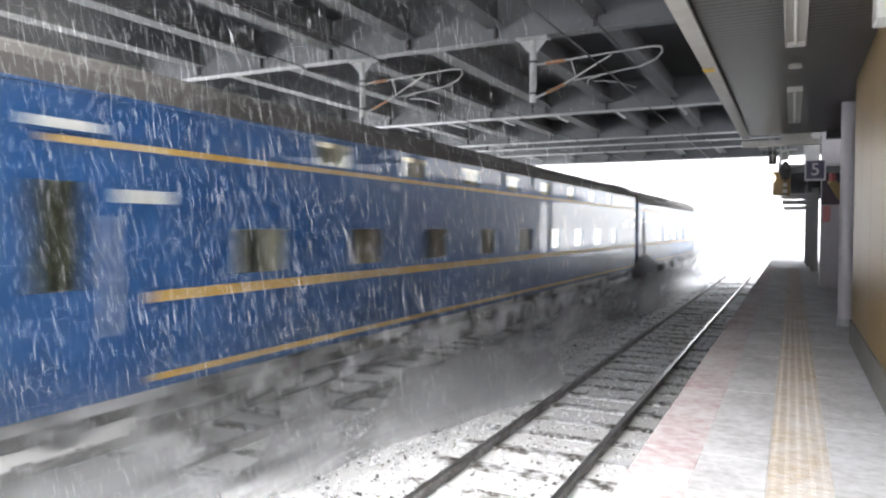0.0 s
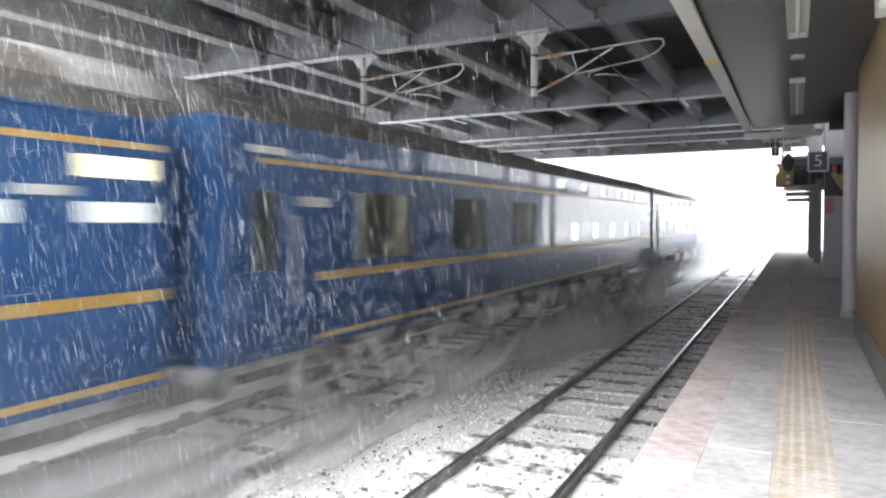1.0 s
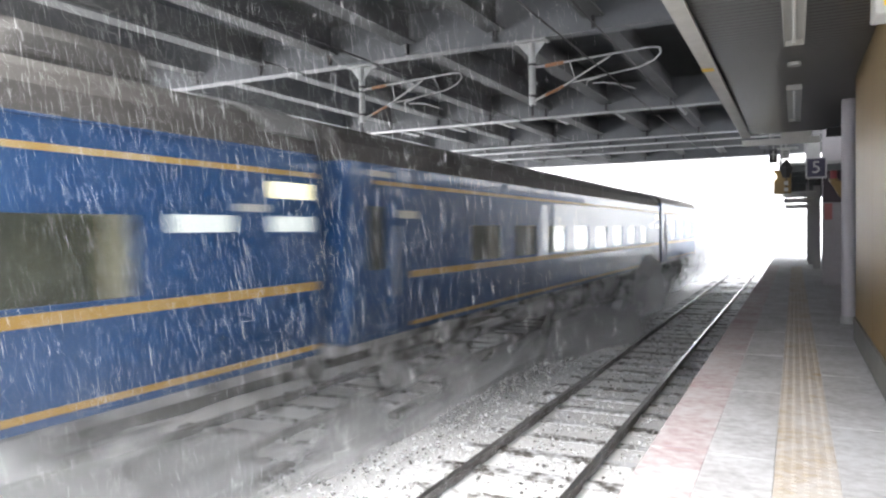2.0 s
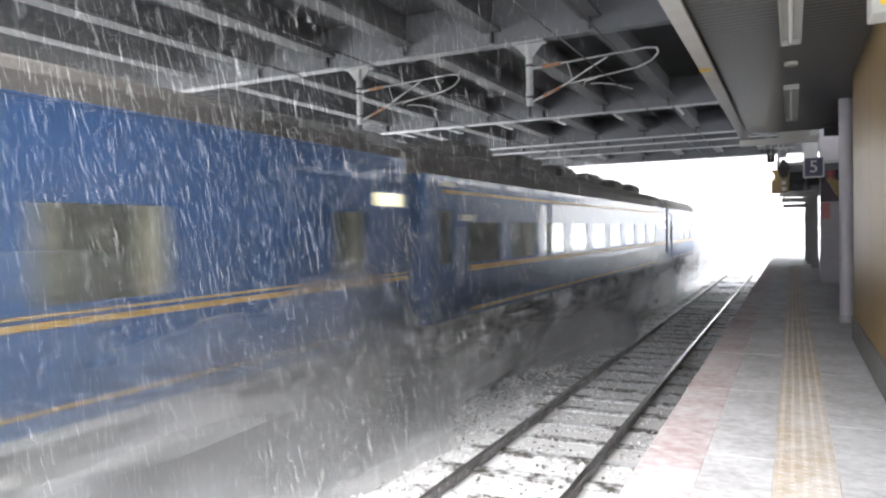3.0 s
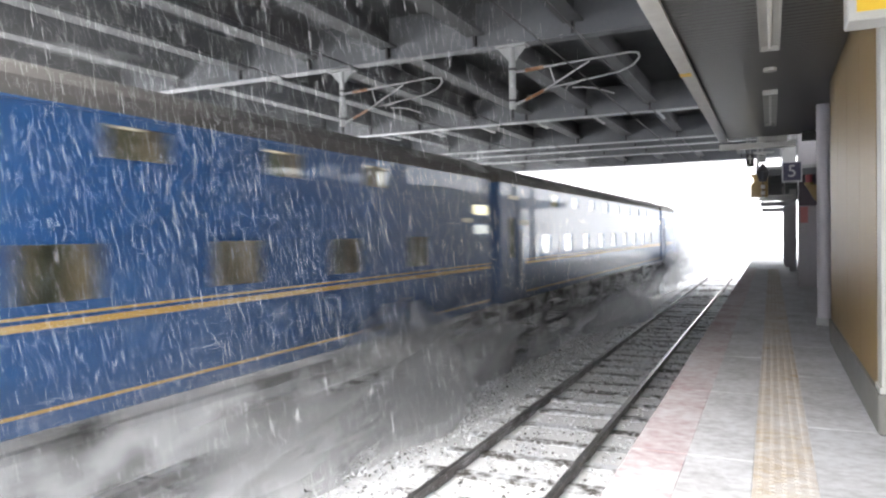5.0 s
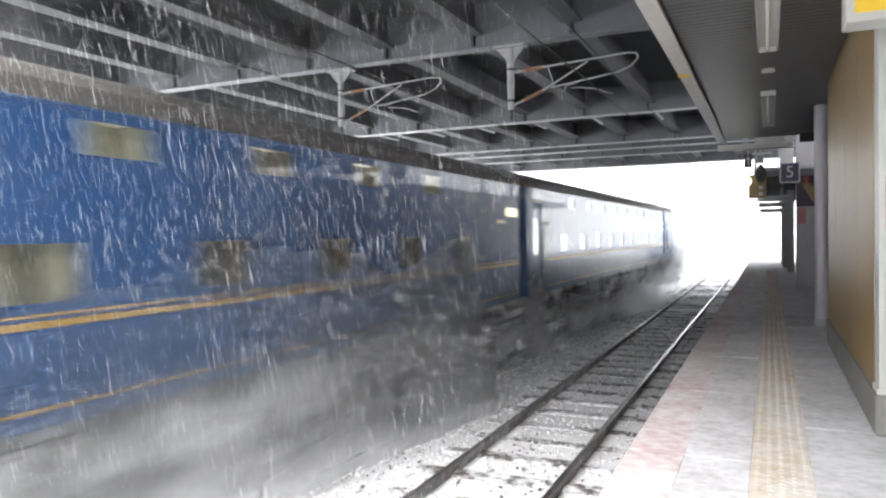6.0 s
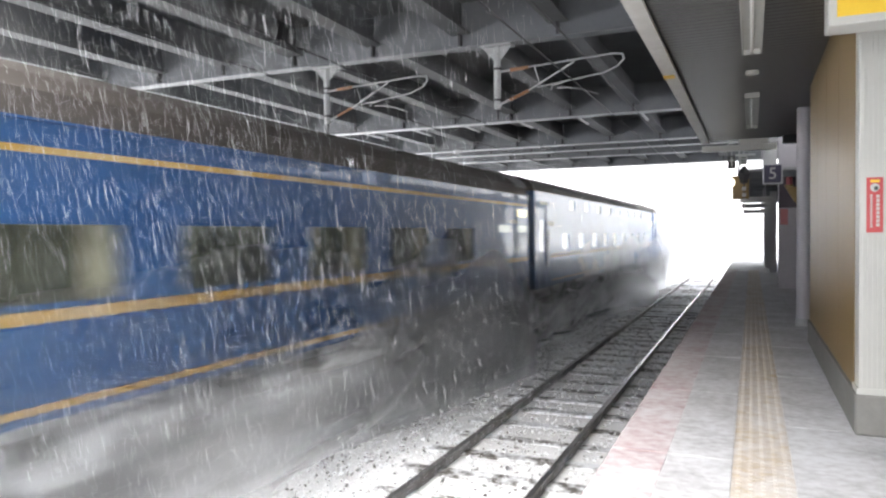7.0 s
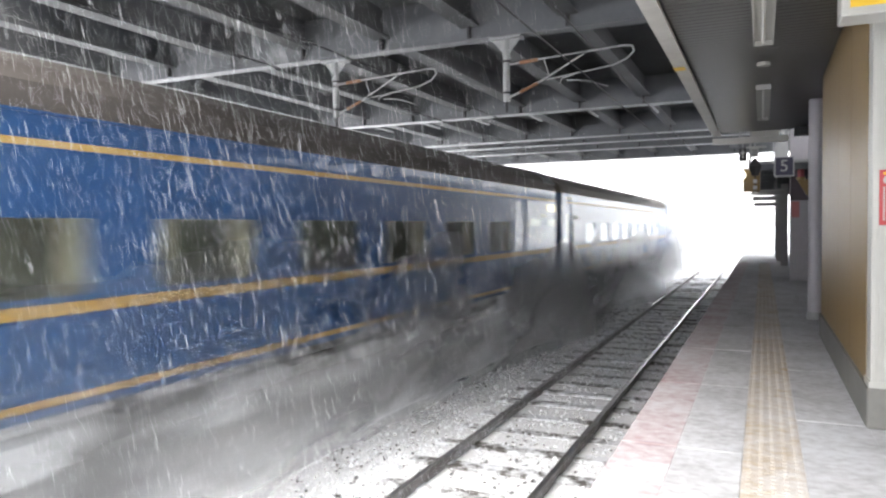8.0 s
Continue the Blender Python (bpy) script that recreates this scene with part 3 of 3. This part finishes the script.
def yellow_sign():
    t = thing("overhead_sign", "yellow overhead direction sign in a white frame", "sign", m=pose(0.40, 4.62, 3.49))
    boxes("case", WHITE, t, (0, 0, 0, 1.5, 0.24, 0.46), bevel=0.008)
    boxes("face", YELLOW, t, (0.045, -0.004, 0.045, 1.455, 0.0, 0.415))
    boxes("hanger", GREY, t, (0.3, 0.1, 0.46, 0.33, 0.13, CAN_Z - 3.49))
    boxes("hanger", GREY, t, (1.2, 0.1, 0.46, 1.23, 0.13, CAN_Z - 3.49))
    return t


yellow_sign()


def round_pillar():
    t = thing("round_pillar", "round grey painted steel pillar carrying the canopy", "pillar")
    bm = bmesh.new()
    tube(bm, (0.655, 10.98, PZ), (0.655, 10.98, CAN_Z), 0.085, n=24)
    part("shaft", bm, PALE, t)
    bm = bmesh.new()
    tube(bm, (0.655, 10.98, PZ), (0.655, 10.98, PZ + 0.10), 0.10, n=24)
    part("collar", bm, GREY, t)
    return t


round_pillar()


def cabinet_post():
    t = thing("square_pillar", "broad grey square pillar with a dark panel", "pillar")
    boxes("shaft", PALE, t, (0.57, 18.1, PZ, 0.95, 18.5, SOFFIT_Z), bevel=0.01)
    boxes("poster", DUSK, t, (0.575, 18.09, 2.86, 0.945, 18.10, 3.75), label="dark purple-brown panel")
    boxes("notice", SALMON, t, (0.60, 18.085, 2.47, 0.76, 18.095, 2.84), label="small faded red notice")
    return t


cabinet_post()
for x, y in ((0.52, 24.75), (0.44, 27.76), (0.42, 30.1)):
    t = thing("steel_post", "slender dark grey steel post under the bridge", "pillar", "platform posts")
    boxes("web", STEEL, t, (x + 0.09, y, PZ, x + 0.11, y + 0.2, DECK_Z))
    boxes("flange", GREY, t, (x, y - 0.012, PZ, x + 0.2, y, DECK_Z))
    boxes("flange", GREY, t, (x, y + 0.2, PZ, x + 0.2, y + 0.212, DECK_Z))


def alarm_lamp():
    t = thing("alarm_lamp", "red alarm lamp over an ochre bracket on the wall", "lamp", m=pose(0.62, 14.3, 3.10))
    bm = bmesh.new()
    tube(bm, (0, 0, 0.06), (0, 0, 0.20), 0.055, n=16)
    part("lens", bm, MAROON, t, "dark red lens")
    bm = bmesh.new()
    tube(bm, (0, 0, 0.02), (0, 0, 0.06), 0.075, n=16)
    part("collar", bm, OCHRE, t)
    bm = bmesh.new()
    prism(bm, [(-0.06, 0.02), (0.16, 0.02), (0.16, -0.32), (0.08, -0.24)], -0.03, 0.03)
    part("bracket", bm, OCHRE, t)
    boxes("back_plate", GREY, t, (0.16, -0.06, -0.4, 0.20, 0.06, 2.99))
    return t


alarm_lamp()


def platform_sign():
    t = thing("platform_sign", "navy square platform sign with a white figure", "sign", m=pose(0.39, 16.0, 3.495))
    boxes("case", GLOW_SIGN, t, (-0.185, 0, -0.205, 0.185, 0.08, 0.205), bevel=0.006)
    boxes("face", NAVY, t, (-0.16, -0.005, -0.18, 0.16, 0.0, 0.18))
    writing("figure", "5", 0.34, GLOW_SIGN, t, pose(0, -0.006, 0.0, 90, 0, 0), "white figure five")
    boxes("hanger", GREY, t, (-0.12, 0.03, 0.205, -0.10, 0.05, 2.6))
    boxes("hanger", GREY, t, (0.10, 0.03, 0.205, 0.12, 0.05, 2.6))
    return t


platform_sign()


def hanging_gear():
    beam = thing("hanging_beam", "pale steel beam hung across the platform", "beam")
    boxes("beam", TRIM, beam, (-0.88, 14.42, 3.84, 0.42, 14.52, 3.95), bevel=0.008)
    boxes("box", TRIM, beam, (-0.20, 14.43, 3.952, 0.28, 14.60, 4.12), bevel=0.01)
    for x in (-0.42, 0.36):
        boxes("hanger", GREY, beam, (x, 14.45, 3.95, x + 0.04, 14.49, SOFFIT_Z))
    ind = thing("indicator_box", "small black indicator box with a pale cross", "signal")
    boxes("case", BLACK, ind, (-0.43, 14.90, 3.55, -0.29, 15.02, 3.80), bevel=0.008)
    boxes("mark", WHITE, ind, (-0.37, 14.893, 3.60, -0.35, 14.90, 3.77))
    boxes("mark", WHITE, ind, (-0.405, 14.893, 3.695, -0.315, 14.90, 3.715))
    boxes("stem", GREY, ind, (-0.37, 14.95, 3.80, -0.35, 14.97, SOFFIT_Z))
    clock = thing("platform_indicator", "white lettered plate box above a dark signal lantern", "signal")
    boxes("bracket", WHITE, clock, (-0.30, 14.97, 3.80, 0.06, 15.02, 3.83))
    boxes("plate", WHITE, clock, (-0.22, 14.95, 3.62, -0.08, 15.02, 3.79), bevel=0.004)
    for i in range(3):
        boxes("writing_bar", BLACK, clock, (-0.20, 14.945, 3.65 + i * 0.045, -0.10, 14.95, 3.67 + i * 0.045))
    boxes("stem", GREY, clock, (-0.16, 14.98, 3.83, -0.13, 15.0, SOFFIT_Z))
    bm = bmesh.new()
    tube(bm, (-0.14, 15, 3.44), (-0.14, 15, 3.60), 0.13, 0.03, n=6)
    tube(bm, (-0.14, 15, 3.26), (-0.14, 15, 3.44), 0.07, 0.13, n=6)
    part("lantern", bm, BLACK, clock, "dark six-sided lantern")
    for z in (3.12, 3.0, 2.89):
        boxes("chip", WHITE, clock, (-0.175, 14.98, z, -0.105, 15.0, z + 0.07))
    boxes("chain", BLACK, clock, (-0.15, 15.0, 2.85, -0.13, 15.02, 3.30))
    sig = thing("round_signal", "round lit lamp on an ochre signal box", "signal")
    boxes("case", OCHRE, sig, (-0.36, 15.10, 2.96, -0.05, 15.35, 3.42), bevel=0.02)
    bm = bmesh.new()
    tube(bm, (-0.39, 15.04, 3.29), (-0.39, 15.1, 3.29), 0.09, n=24)
    part("lens", bm, SIGNAL_LIT, sig, "bright round lens")
    boxes("stem", GREY, sig, (-0.25, 15.2, 3.42, -0.21, 15.24, SOFFIT_Z))
    boxes("shelf", WHITE, sig, (-0.34, 15.08, 2.90, 0.08, 15.12, 2.925))
    for y, z in ((20.0, 3.08), (23.0, 3.02), (26.5, 2.94)):
        far = thing("hanging_sign", "dark hanging platform sign seen edge-on", "sign", "far platform signs")
        boxes("case", GREY, far, (-0.28, y, z, 0.5, y + 0.12, z + 0.13), bevel=0.008)
        boxes("edge", WHITE, far, (-0.28, y - 0.006, z + 0.10, 0.5, y - 0.001, z + 0.13))
        boxes("hanger", GREY, far, (0.3, y + 0.04, z + 0.13, 0.33, y + 0.07, SOFFIT_Z))
    box_ = thing("junction_box", "dark conduit box at the canopy end", "box")
    boxes("case", BLACK, box_, (0.5, 13.9, 3.88, 0.95, 14.1, 4.026))


hanging_gear()


# ---- overhead line: hanger posts, arms, wires ----
def mast(x, y, label):
    t = thing("hanger_post", label, "mast", "hanger posts under the bridge", m=pose(x, y, 0))
    bm = bmesh.new()
    tube(bm, (0, 0, 4.33), (0, 0, DECK_Z - 0.02), 0.055, n=14)
    part("post", bm, GALV, t)
    bm = bmesh.new()
    tube(bm, (0, 0, 4.16), (0, 0, 4.33), 0.018, n=8)
    part("rod", bm, BLACK, t)
    for z in (4.45, 4.95):
        bm = bmesh.new()
        tube(bm, (0, 0, z), (0, 0, z + 0.035), 0.066, n=14)
        part("clamp", bm, BLACK, t)
    for s in (-1, 1):
        bm = bmesh.new()
        prism(bm, [(0.05 * s, DECK_Z - 0.03), (0.24 * s, DECK_Z - 0.03), (0.05 * s, DECK_Z - 0.25)], -0.012, 0.012)
        part("gusset", bm, GALV, t)
    boxes("top_plate", GALV, t, (-0.26, -0.12, DECK_Z - 0.03, 0.26, 0.12, DECK_Z - 0.002))

    def rod(n, m, r, *pts):
        bm = bmesh.new()
        for p, q in zip(pts, pts[1:]):
            tube(bm, p, q, r, n=8)
        part(n, bm, m, t)
    rod("insulator", RUSTY, 0.03, (0.22, 0, 4.93), (0.52, 0, 4.95))
    rod("insulator", RUSTY, 0.026, (0.22, 0, 4.46), (0.52, 0, 4.58))
    rod("insulator_pin", GALV, 0.02, (0.05, 0, 4.92), (0.22, 0, 4.93))
    rod("insulator_pin", GALV, 0.02, (0.05, 0, 4.40), (0.22, 0, 4.46))
    rod("top_tube", GALV, 0.015, (0.52, 0, 4.95), (1.85, 0, 5.02), (1.98, 0, 5.0), (2.0, 0, 4.92), (1.9, 0, 4.82), (1.68, 0, 4.74))
    rod("diagonal_tube", GALV, 0.015, (0.52, 0, 4.58), (1.25, 0, 4.96))
    rod("steady_tube", GALV, 0.012, (0.66, 0, 4.62), (1.68, 0, 4.74))
    rod("strut", GALV, 0.009, (0.62, 0, 4.94), (0.70, 0, 4.68))
    rod("registration_arm", GALV, 0.011, (0.98, 0, 4.58), (1.15, 0, 4.57), (1.35, 0, 4.53), (1.62, 0, 4.43))
    rod("drop_bracket", GALV, 0.010, (1.1, 0, 4.66), (0.9, 0, 4.62), (0.88, 0, 4.55))
    return t


mast(-3.76, 10.85, "pale galvanised hanger post with a rusty-clamped wire arm")
mast(-7.05, 10.95, "pale galvanised hanger post half lost in blown snow")

for x in (-2.35, -6.0):
    t = thing("overhead_wire", "thin dark contact wire hung over the track", "wire", "overhead wires")
    bm = bmesh.new()
    tube(bm, (x, -6, 4.5), (x, 70, 4.5), 0.010, n=6)
    part("contact_wire", bm, BLACK, t)
    bm = bmesh.new()
    tube(bm, (x + 0.0, -6, 5.02), (x, 70, 5.02), 0.012, n=6)
    part("messenger_wire", bm, BLACK, t)


# ---- track ----
def rail_profile(x):
    return [(x - 0.0325, 0), (x + 0.0325, 0), (x + 0.0325, -0.035), (x + 0.009, -0.05), (x + 0.009, -0.12), (x + 0.063, -0.135), (x + 0.063, -0.150),
            (x - 0.063, -0.150), (x - 0.063, -0.135), (x - 0.009, -0.12), (x - 0.009, -0.05), (x - 0.0325, -0.035)]


def track(cx, label):
    t = thing("track", label, "railway track", kind="structure")
    for s in (-1, 1):
        x = cx + s * 0.566
        bm = bmesh.new()
        prism(bm, rail_profile(x), -8, 130)
        r = part("rail", bm, RAIL, t, "dark steel rail")
        boxes("running_band", RAIL_TOP, r, (x - 0.025, -8, 0.0, x + 0.025, 130, 0.003))
    bm = bmesh.new()
    box(bm, -1.0, -0.11, -0.20, 1.0, 0.11, -0.100, bevel=0.02)
    me = bpy.data.meshes.new("sleeper")
    bm.to_mesh(me)
    bm.free()
    me.materials.append(SLEEPER)
    y = 1.04 - 0.69 * 4
    while y < 60:
        shared("sleeper", me, t, pose(cx, y, 0.012 * math.sin(y * 7), 0, 0, 1.2 * math.sin(y * 3)))
        y += 0.69
    return t


track(TRACK_X, "narrow railway track with snowy sleepers beside the platform")
track(FAR_X, "railway track under the passing train")


def trough_cover(y):
    t = boxes("trough_cover", CONCRETE, None, (-4.85, y, -0.16, -4.70, y + 0.62, -0.075), bevel=0.012)
    return tagged(t, "bare grey concrete trough cover between the tracks", "slab", "trough covers")


for y in (5.28, 8.02, 10.76, 13.5):
    trough_cover(y)


def stones():
    """Loose ballast, each stone a rough double pyramid with snow on top."""
    rng = np.random.default_rng(5)
    n = 17000
    y = 3.2 + 18.0 * rng.random(n) ** 1.3
    x = rng.uniform(-5.0, -0.85, n)
    keep = (np.abs(x - TRACK_X + 0.566) > 0.1) & (np.abs(x - TRACK_X - 0.566) > 0.1)
    f = np.array([noise.noise((a * 1.3, b * 1.3, 3)) for a, b in zip(x, y)])
    keep &= f + rng.normal(0, 0.25, n) > -0.25
    x, y = x[keep], y[keep]
    n = len(x)
    s = rng.uniform(0.012, 0.032, n)
    z = np.full(n, -0.135) + 0.03 * rng.random(n)
    unit = np.array([(1, 0, 0), (0, 1, 0), (-1, 0, 0), (0, -1, 0), (0, 0, 1), (0, 0, -1)], float)
    v = unit[None] * s[:, None, None] * rng.uniform(0.6, 1.35, (n, 6, 1)) + rng.normal(0, 0.25, (n, 6, 3)) * s[:, None, None]
    a = rng.uniform(0, 6.28, n)
    c, d = np.cos(a)[:, None], np.sin(a)[:, None]
    v = np.stack([v[..., 0] * c - v[..., 1] * d, v[..., 0] * d + v[..., 1] * c, v[..., 2] * 0.8], -1) + np.stack([x, y, z], -1)[:, None]
    tri = np.array([(0, 1, 4), (1, 2, 4), (2, 3, 4), (3, 0, 4), (1, 0, 5), (2, 1, 5), (3, 2, 5), (0, 3, 5)])
    me = bpy.data.meshes.new("ballast_stones")
    me.from_pydata(v.reshape(-1, 3).tolist(), [], (tri[None] + 6 * np.arange(n)[:, None, None]).reshape(-1, 3).tolist())
    me.materials.append(STONE)
    return tagged(new("ballast_stones", me), "loose dark ballast stones capped with snow", "stones", kind="stuff")


stones()


# ---- blown snow: rigid clouds of small grains ----
def grains(name, points, size, label, spread=0.5, long=1.0):
    rng = np.random.default_rng(len(points))
    n = len(points)
    unit = np.array([(1, 1, 1), (1, -1, -1), (-1, 1, -1), (-1, -1, 1)], float) * 0.58
    s = size * rng.uniform(1 - spread, 1 + spread, n)
    v = (unit[None] + rng.normal(0, 0.3, (n, 4, 3))) * s[:, None, None] * np.array((1, 1, long)) + points[:, None]
    tri = np.array([(0, 1, 2), (0, 3, 1), (0, 2, 3), (1, 3, 2)])
    me = bpy.data.meshes.new(name)
    me.from_pydata(v.reshape(-1, 3).tolist(), [], (tri[None] + 4 * np.arange(n)[:, None, None]).reshape(-1, 3).tolist())
    me.materials.append(SNOW)
    return tagged(new(name, me), label, "snow", kind="stuff")


def wake(seed):
    """Powder torn up by one car: dense round the bogies, thinning upwards and away from the track."""
    rng = np.random.default_rng(seed)
    n = 26000
    y = -PITCH * rng.random(n)
    which = rng.random(n)
    low = which < 0.95
    x = np.where(low, FAR_X + 1.0 + rng.gamma(1.6, 0.55, n), FAR_X + SX + 0.02 + rng.gamma(1.4, 0.45, n))
    z = np.where(low, -0.15 + rng.gamma(1.4, 0.34, n), rng.uniform(0.3, 4.0, n))
    roof = which > 0.97
    x = np.where(roof, FAR_X + rng.uniform(-1.3, 1.5, n), x)
    z = np.where(roof, 3.75 + rng.gamma(1.5, 0.16, n) - 0.25 * ((x - FAR_X) / 1.4) ** 2, z)
    f = np.array([noise.noise((a * 0.8, b * 0.55 + seed, c * 1.1)) + 0.6 * noise.noise((a * 2.2, b * 1.6, c * 2.6 + seed)) for a, b, c in zip(x, y, z)])
    keep = f + rng.normal(0, 0.10, n) > 0.02
    keep &= ~((x < FAR_X + SX + 0.02) & (z > 0.95) & (z < 3.2)) & (x < -1.2)
    return np.stack([x - FAR_X, y, z], -1)[keep]


CLOUDS = []
first = [grains("snow_wake", wake(s), 0.0065, "powder snow whirled up beside the train") for s in (3, 8)]
for k in range(-2, 10):
    o = first[k % 2] if k in (-2, -1) else copy_thing(first[k % 2], Matrix())
    CLOUDS.append((o, k))


def veil(name, base, tip, height, length, material, seed, across=False, bulge=0.35, slant=0.0):
    """A billowing curtain of powder: from the line at base (x, z) up and outwards to tip, rumpled in depth."""
    me = bpy.data.meshes.new(name)
    nu, nv = (14, 10) if across else (40, 10)
    vs, fs, uvs = [], [], []
    for i in range(nu + 1):
        for j in range(nv + 1):
            u, v = i / nu, j / nv
            lump = bulge * noise.noise((u * length * 0.35 + seed, v * 2.0, seed)) + 0.35 * bulge * noise.noise((u * length * 1.1, v * 5.0, seed + 7))
            if across:
                vs.append((base[0] + (tip[0] - base[0]) * u, lump * 1.5 - slant * u, base[1] + (tip[1] - base[1]) * v))
            else:
                vs.append((base[0] + (tip[0] - base[0]) * v ** 1.3 + lump, -PITCH / 2 + (u - 0.5) * length, base[1] + (tip[1] - base[1]) * v))
            uvs.append((u, v))
    for i in range(nu):
        for j in range(nv):
            k = i * (nv + 1) + j
            fs.append((k, k + nv + 1, k + nv + 2, k + 1))
    me.from_pydata(vs, [], fs)
    lay = me.uv_layers.new(name="UVMap")
    for poly in me.polygons:
        poly.use_smooth = True
        for li in poly.loop_indices:
            lay.data[li].uv = uvs[me.loops[li].vertex_index]
    me.materials.append(material)
    return tagged(new(name, me), "drifting veil of powder snow torn up by the train", "snow", kind="stuff")


whiteout = powder("powder_far", 0.5, 0.8, 17.0, 0.2, -0.6)
for i, y in enumerate((38.0, 43.0)):
    o = veil("snowfall_veil", (-16, -0.4), (2.5, 11), 9, 18, whiteout, 20.0 + i, across=True, bulge=0.8)
    o.location.y = y
VEILS = []       # veil, car, shift along the car


def plume(heavy):
    """The veils of powder that one car drags along; heavy: behind the cars that tear up the most."""
    d = 1.45 if heavy else 1.0
    seed = 50.0 if heavy else 0.0
    side = veil("snow_veil", (1.62, 0.0), (1.75, 4.3), 4.3, 27, powder("powder_side", 0.9, 0.42 if heavy else 0.14, 2.0 + seed, 0.42, -0.3), 1.0 + seed, bulge=0.12)
    low = veil("snow_veil", (1.7, -0.25), (2.5, 1.6), 2.0, 28, powder("powder_low", 0.85, 0.8, 5.0 + seed, 0.40, -0.3, open_sky=True), 2.0 + seed)
    roof = veil("snow_veil", (1.2, 3.5), (0.9, 4.9), 1.2, 27, powder("powder_roof", 0.95, 0.3, 9.0 + seed, 0.5, -0.05), 3.0 + seed, bulge=0.3)
    bed = veil("snow_veil", (1.15, -0.07), (3.5, 0.16), 0.3, 27, powder("powder_bed", 0.8, 0.45 if heavy else 0.25, 19.0 + seed, 0.40, -0.3, open_sky=True), 7.0 + seed, bulge=0.05)
    tall = veil("snow_drift", (1.5, -0.25), (2.9, 4.1), 4.2, 14, powder("powder_tall", 0.95, 0.36 * d, 12.0 + seed, 0.34, -0.3, 0.48), 4.0 + seed, across=True, slant=-8.0)
    wide = veil("snow_drift", (1.3, -0.25), (3.6, 1.9), 2.0, 14, powder("powder_wide", 0.95, 0.45 * d, 15.0 + seed, 0.32, -0.3, 0.48), 6.0 + seed, across=True, slant=-7.0)
    return (side, low, roof, bed), (tall, wide)


HEAVY = (3, 6, 7, 8, 9)
for heavy in (False, True):
    sheets, drifts = plume(heavy)
    cars = [k for k in range(-2, 10) if (k in HEAVY) == heavy]
    for k in cars:
        for j, o in enumerate(sheets):
            VEILS.append((o if k == cars[0] else copy_thing(o, Matrix()), k, 1.7 * ((k * 3 + j * 2) % 4) - 2))
        for j, o in enumerate(drifts):
            VEILS.append((o if k == cars[0] else copy_thing(o, Matrix()), k, -9.0 - 9.5 * j + 2.0 * math.sin(k * 5 + j * 2)))

FLAKES = []
rng = np.random.default_rng(21)
for vy, vz, n, size in ((0.5, -3.4, 60000, 0.00118), (1.0, -4.2, 60000, 0.00105), (0.3, -4.8, 50000, 0.0013)):
    h = -vz * 8 + 5
    p = np.stack([rng.uniform(-4.2, -0.9, n) - 0.0, rng.uniform(1.7, 5.6, n), rng.uniform(0, h, n)], -1)
    p[:, 1] -= p[:, 2] * vy / -vz
    p[:, 0] += 1.6 - p[:, 2] * 0.4 / -vz
    FLAKES.append((grains("snowfall", p, size, "falling snowflakes in the open strip before the bridge", long=9.0), vy, vz))
n = 90000
p = np.stack([rng.uniform(-14, 3, n), 34.5 + 60 * rng.random(n) ** 1.3, rng.uniform(-0.4, 14, n)], -1)
FAR_SNOW = grains("snowfall", p, 0.02, "dense snowfall beyond the bridge")


def run(t):
    """How far the slowly braking train has come."""
    return 2.25 + 23.48 * t - 0.0425 * t * t


def motions():
    for c, k in TRAIN + CLOUDS:
        walk(c, [(t, pose(FAR_X, run(t) - PITCH * k, 0)) for t in range(9)])
    for o, k, dy in VEILS:
        walk(o, [(t, pose(FAR_X, run(t) - PITCH * k + dy, 0)) for t in range(9)])
    for o, vy, vz in FLAKES:
        walk(o, [(t, pose(0.4 * t - 1.6, vy * t, vz * t)) for t in (0, 2, 4, 6, 8)])
    walk(FAR_SNOW, [(t, pose(0, 0.3 * t, -0.9 * t)) for t in (0, 2, 4, 6, 8)])


# ---- paving pieces ----
def slab(name, w, l, material):
    bm = bmesh.new()
    box(bm, 0.0, 0.0, -0.088, w - 0.0006, l - 0.0006, 0.0, bevel=0.002)
    me = bpy.data.meshes.new(name)
    bm.to_mesh(me)
    bm.free()
    me.materials.append(material)
    return me


def tactile_tile():
    bm = bmesh.new()
    box(bm, 0.001, 0.001, -0.088, 0.309, 0.299, 0.0, bevel=0.002)
    for i in range(5):
        for j in range(5):
            bmesh.ops.create_cone(bm, cap_ends=True, segments=6, radius1=0.016, radius2=0.009, depth=0.004,
                                  matrix=Matrix.Translation((0.035 + i * 0.06, 0.03 + j * 0.06, 0.002)))
    me = bpy.data.meshes.new("tactile_tile")
    bm.to_mesh(me)
    bm.free()
    me.materials.append(TACTILE)
    return me


def paving():
    red = slab("edge_slab", 0.325, 0.9, RED_PAVE)
    mid = slab("paving_slab", 0.36, 0.6, PLATFORM)
    back = slab("paving_slab", 0.42, 0.6, PLATFORM)
    tile = tactile_tile()
    for i in range(27):
        shared("edge_slab", red, PLAT, pose(-0.785, 2.56 + 0.9 * i, PZ - 0.003 * (i % 2)))
    for i in range(40):
        shared("paving_slab", mid, PLAT, pose(-0.46, 2.56 + 0.6 * i, PZ - 0.002 * (i % 3)))
        shared("paving_slab", back, PLAT, pose(0.21, 2.26 + 0.6 * i, PZ - 0.002 * ((i + 1) % 3)))
    for i in range(79):
        shared("tactile_tile", tile, PLAT, pose(-0.10, 2.56 + 0.3 * i, PZ))


paving()
motions()
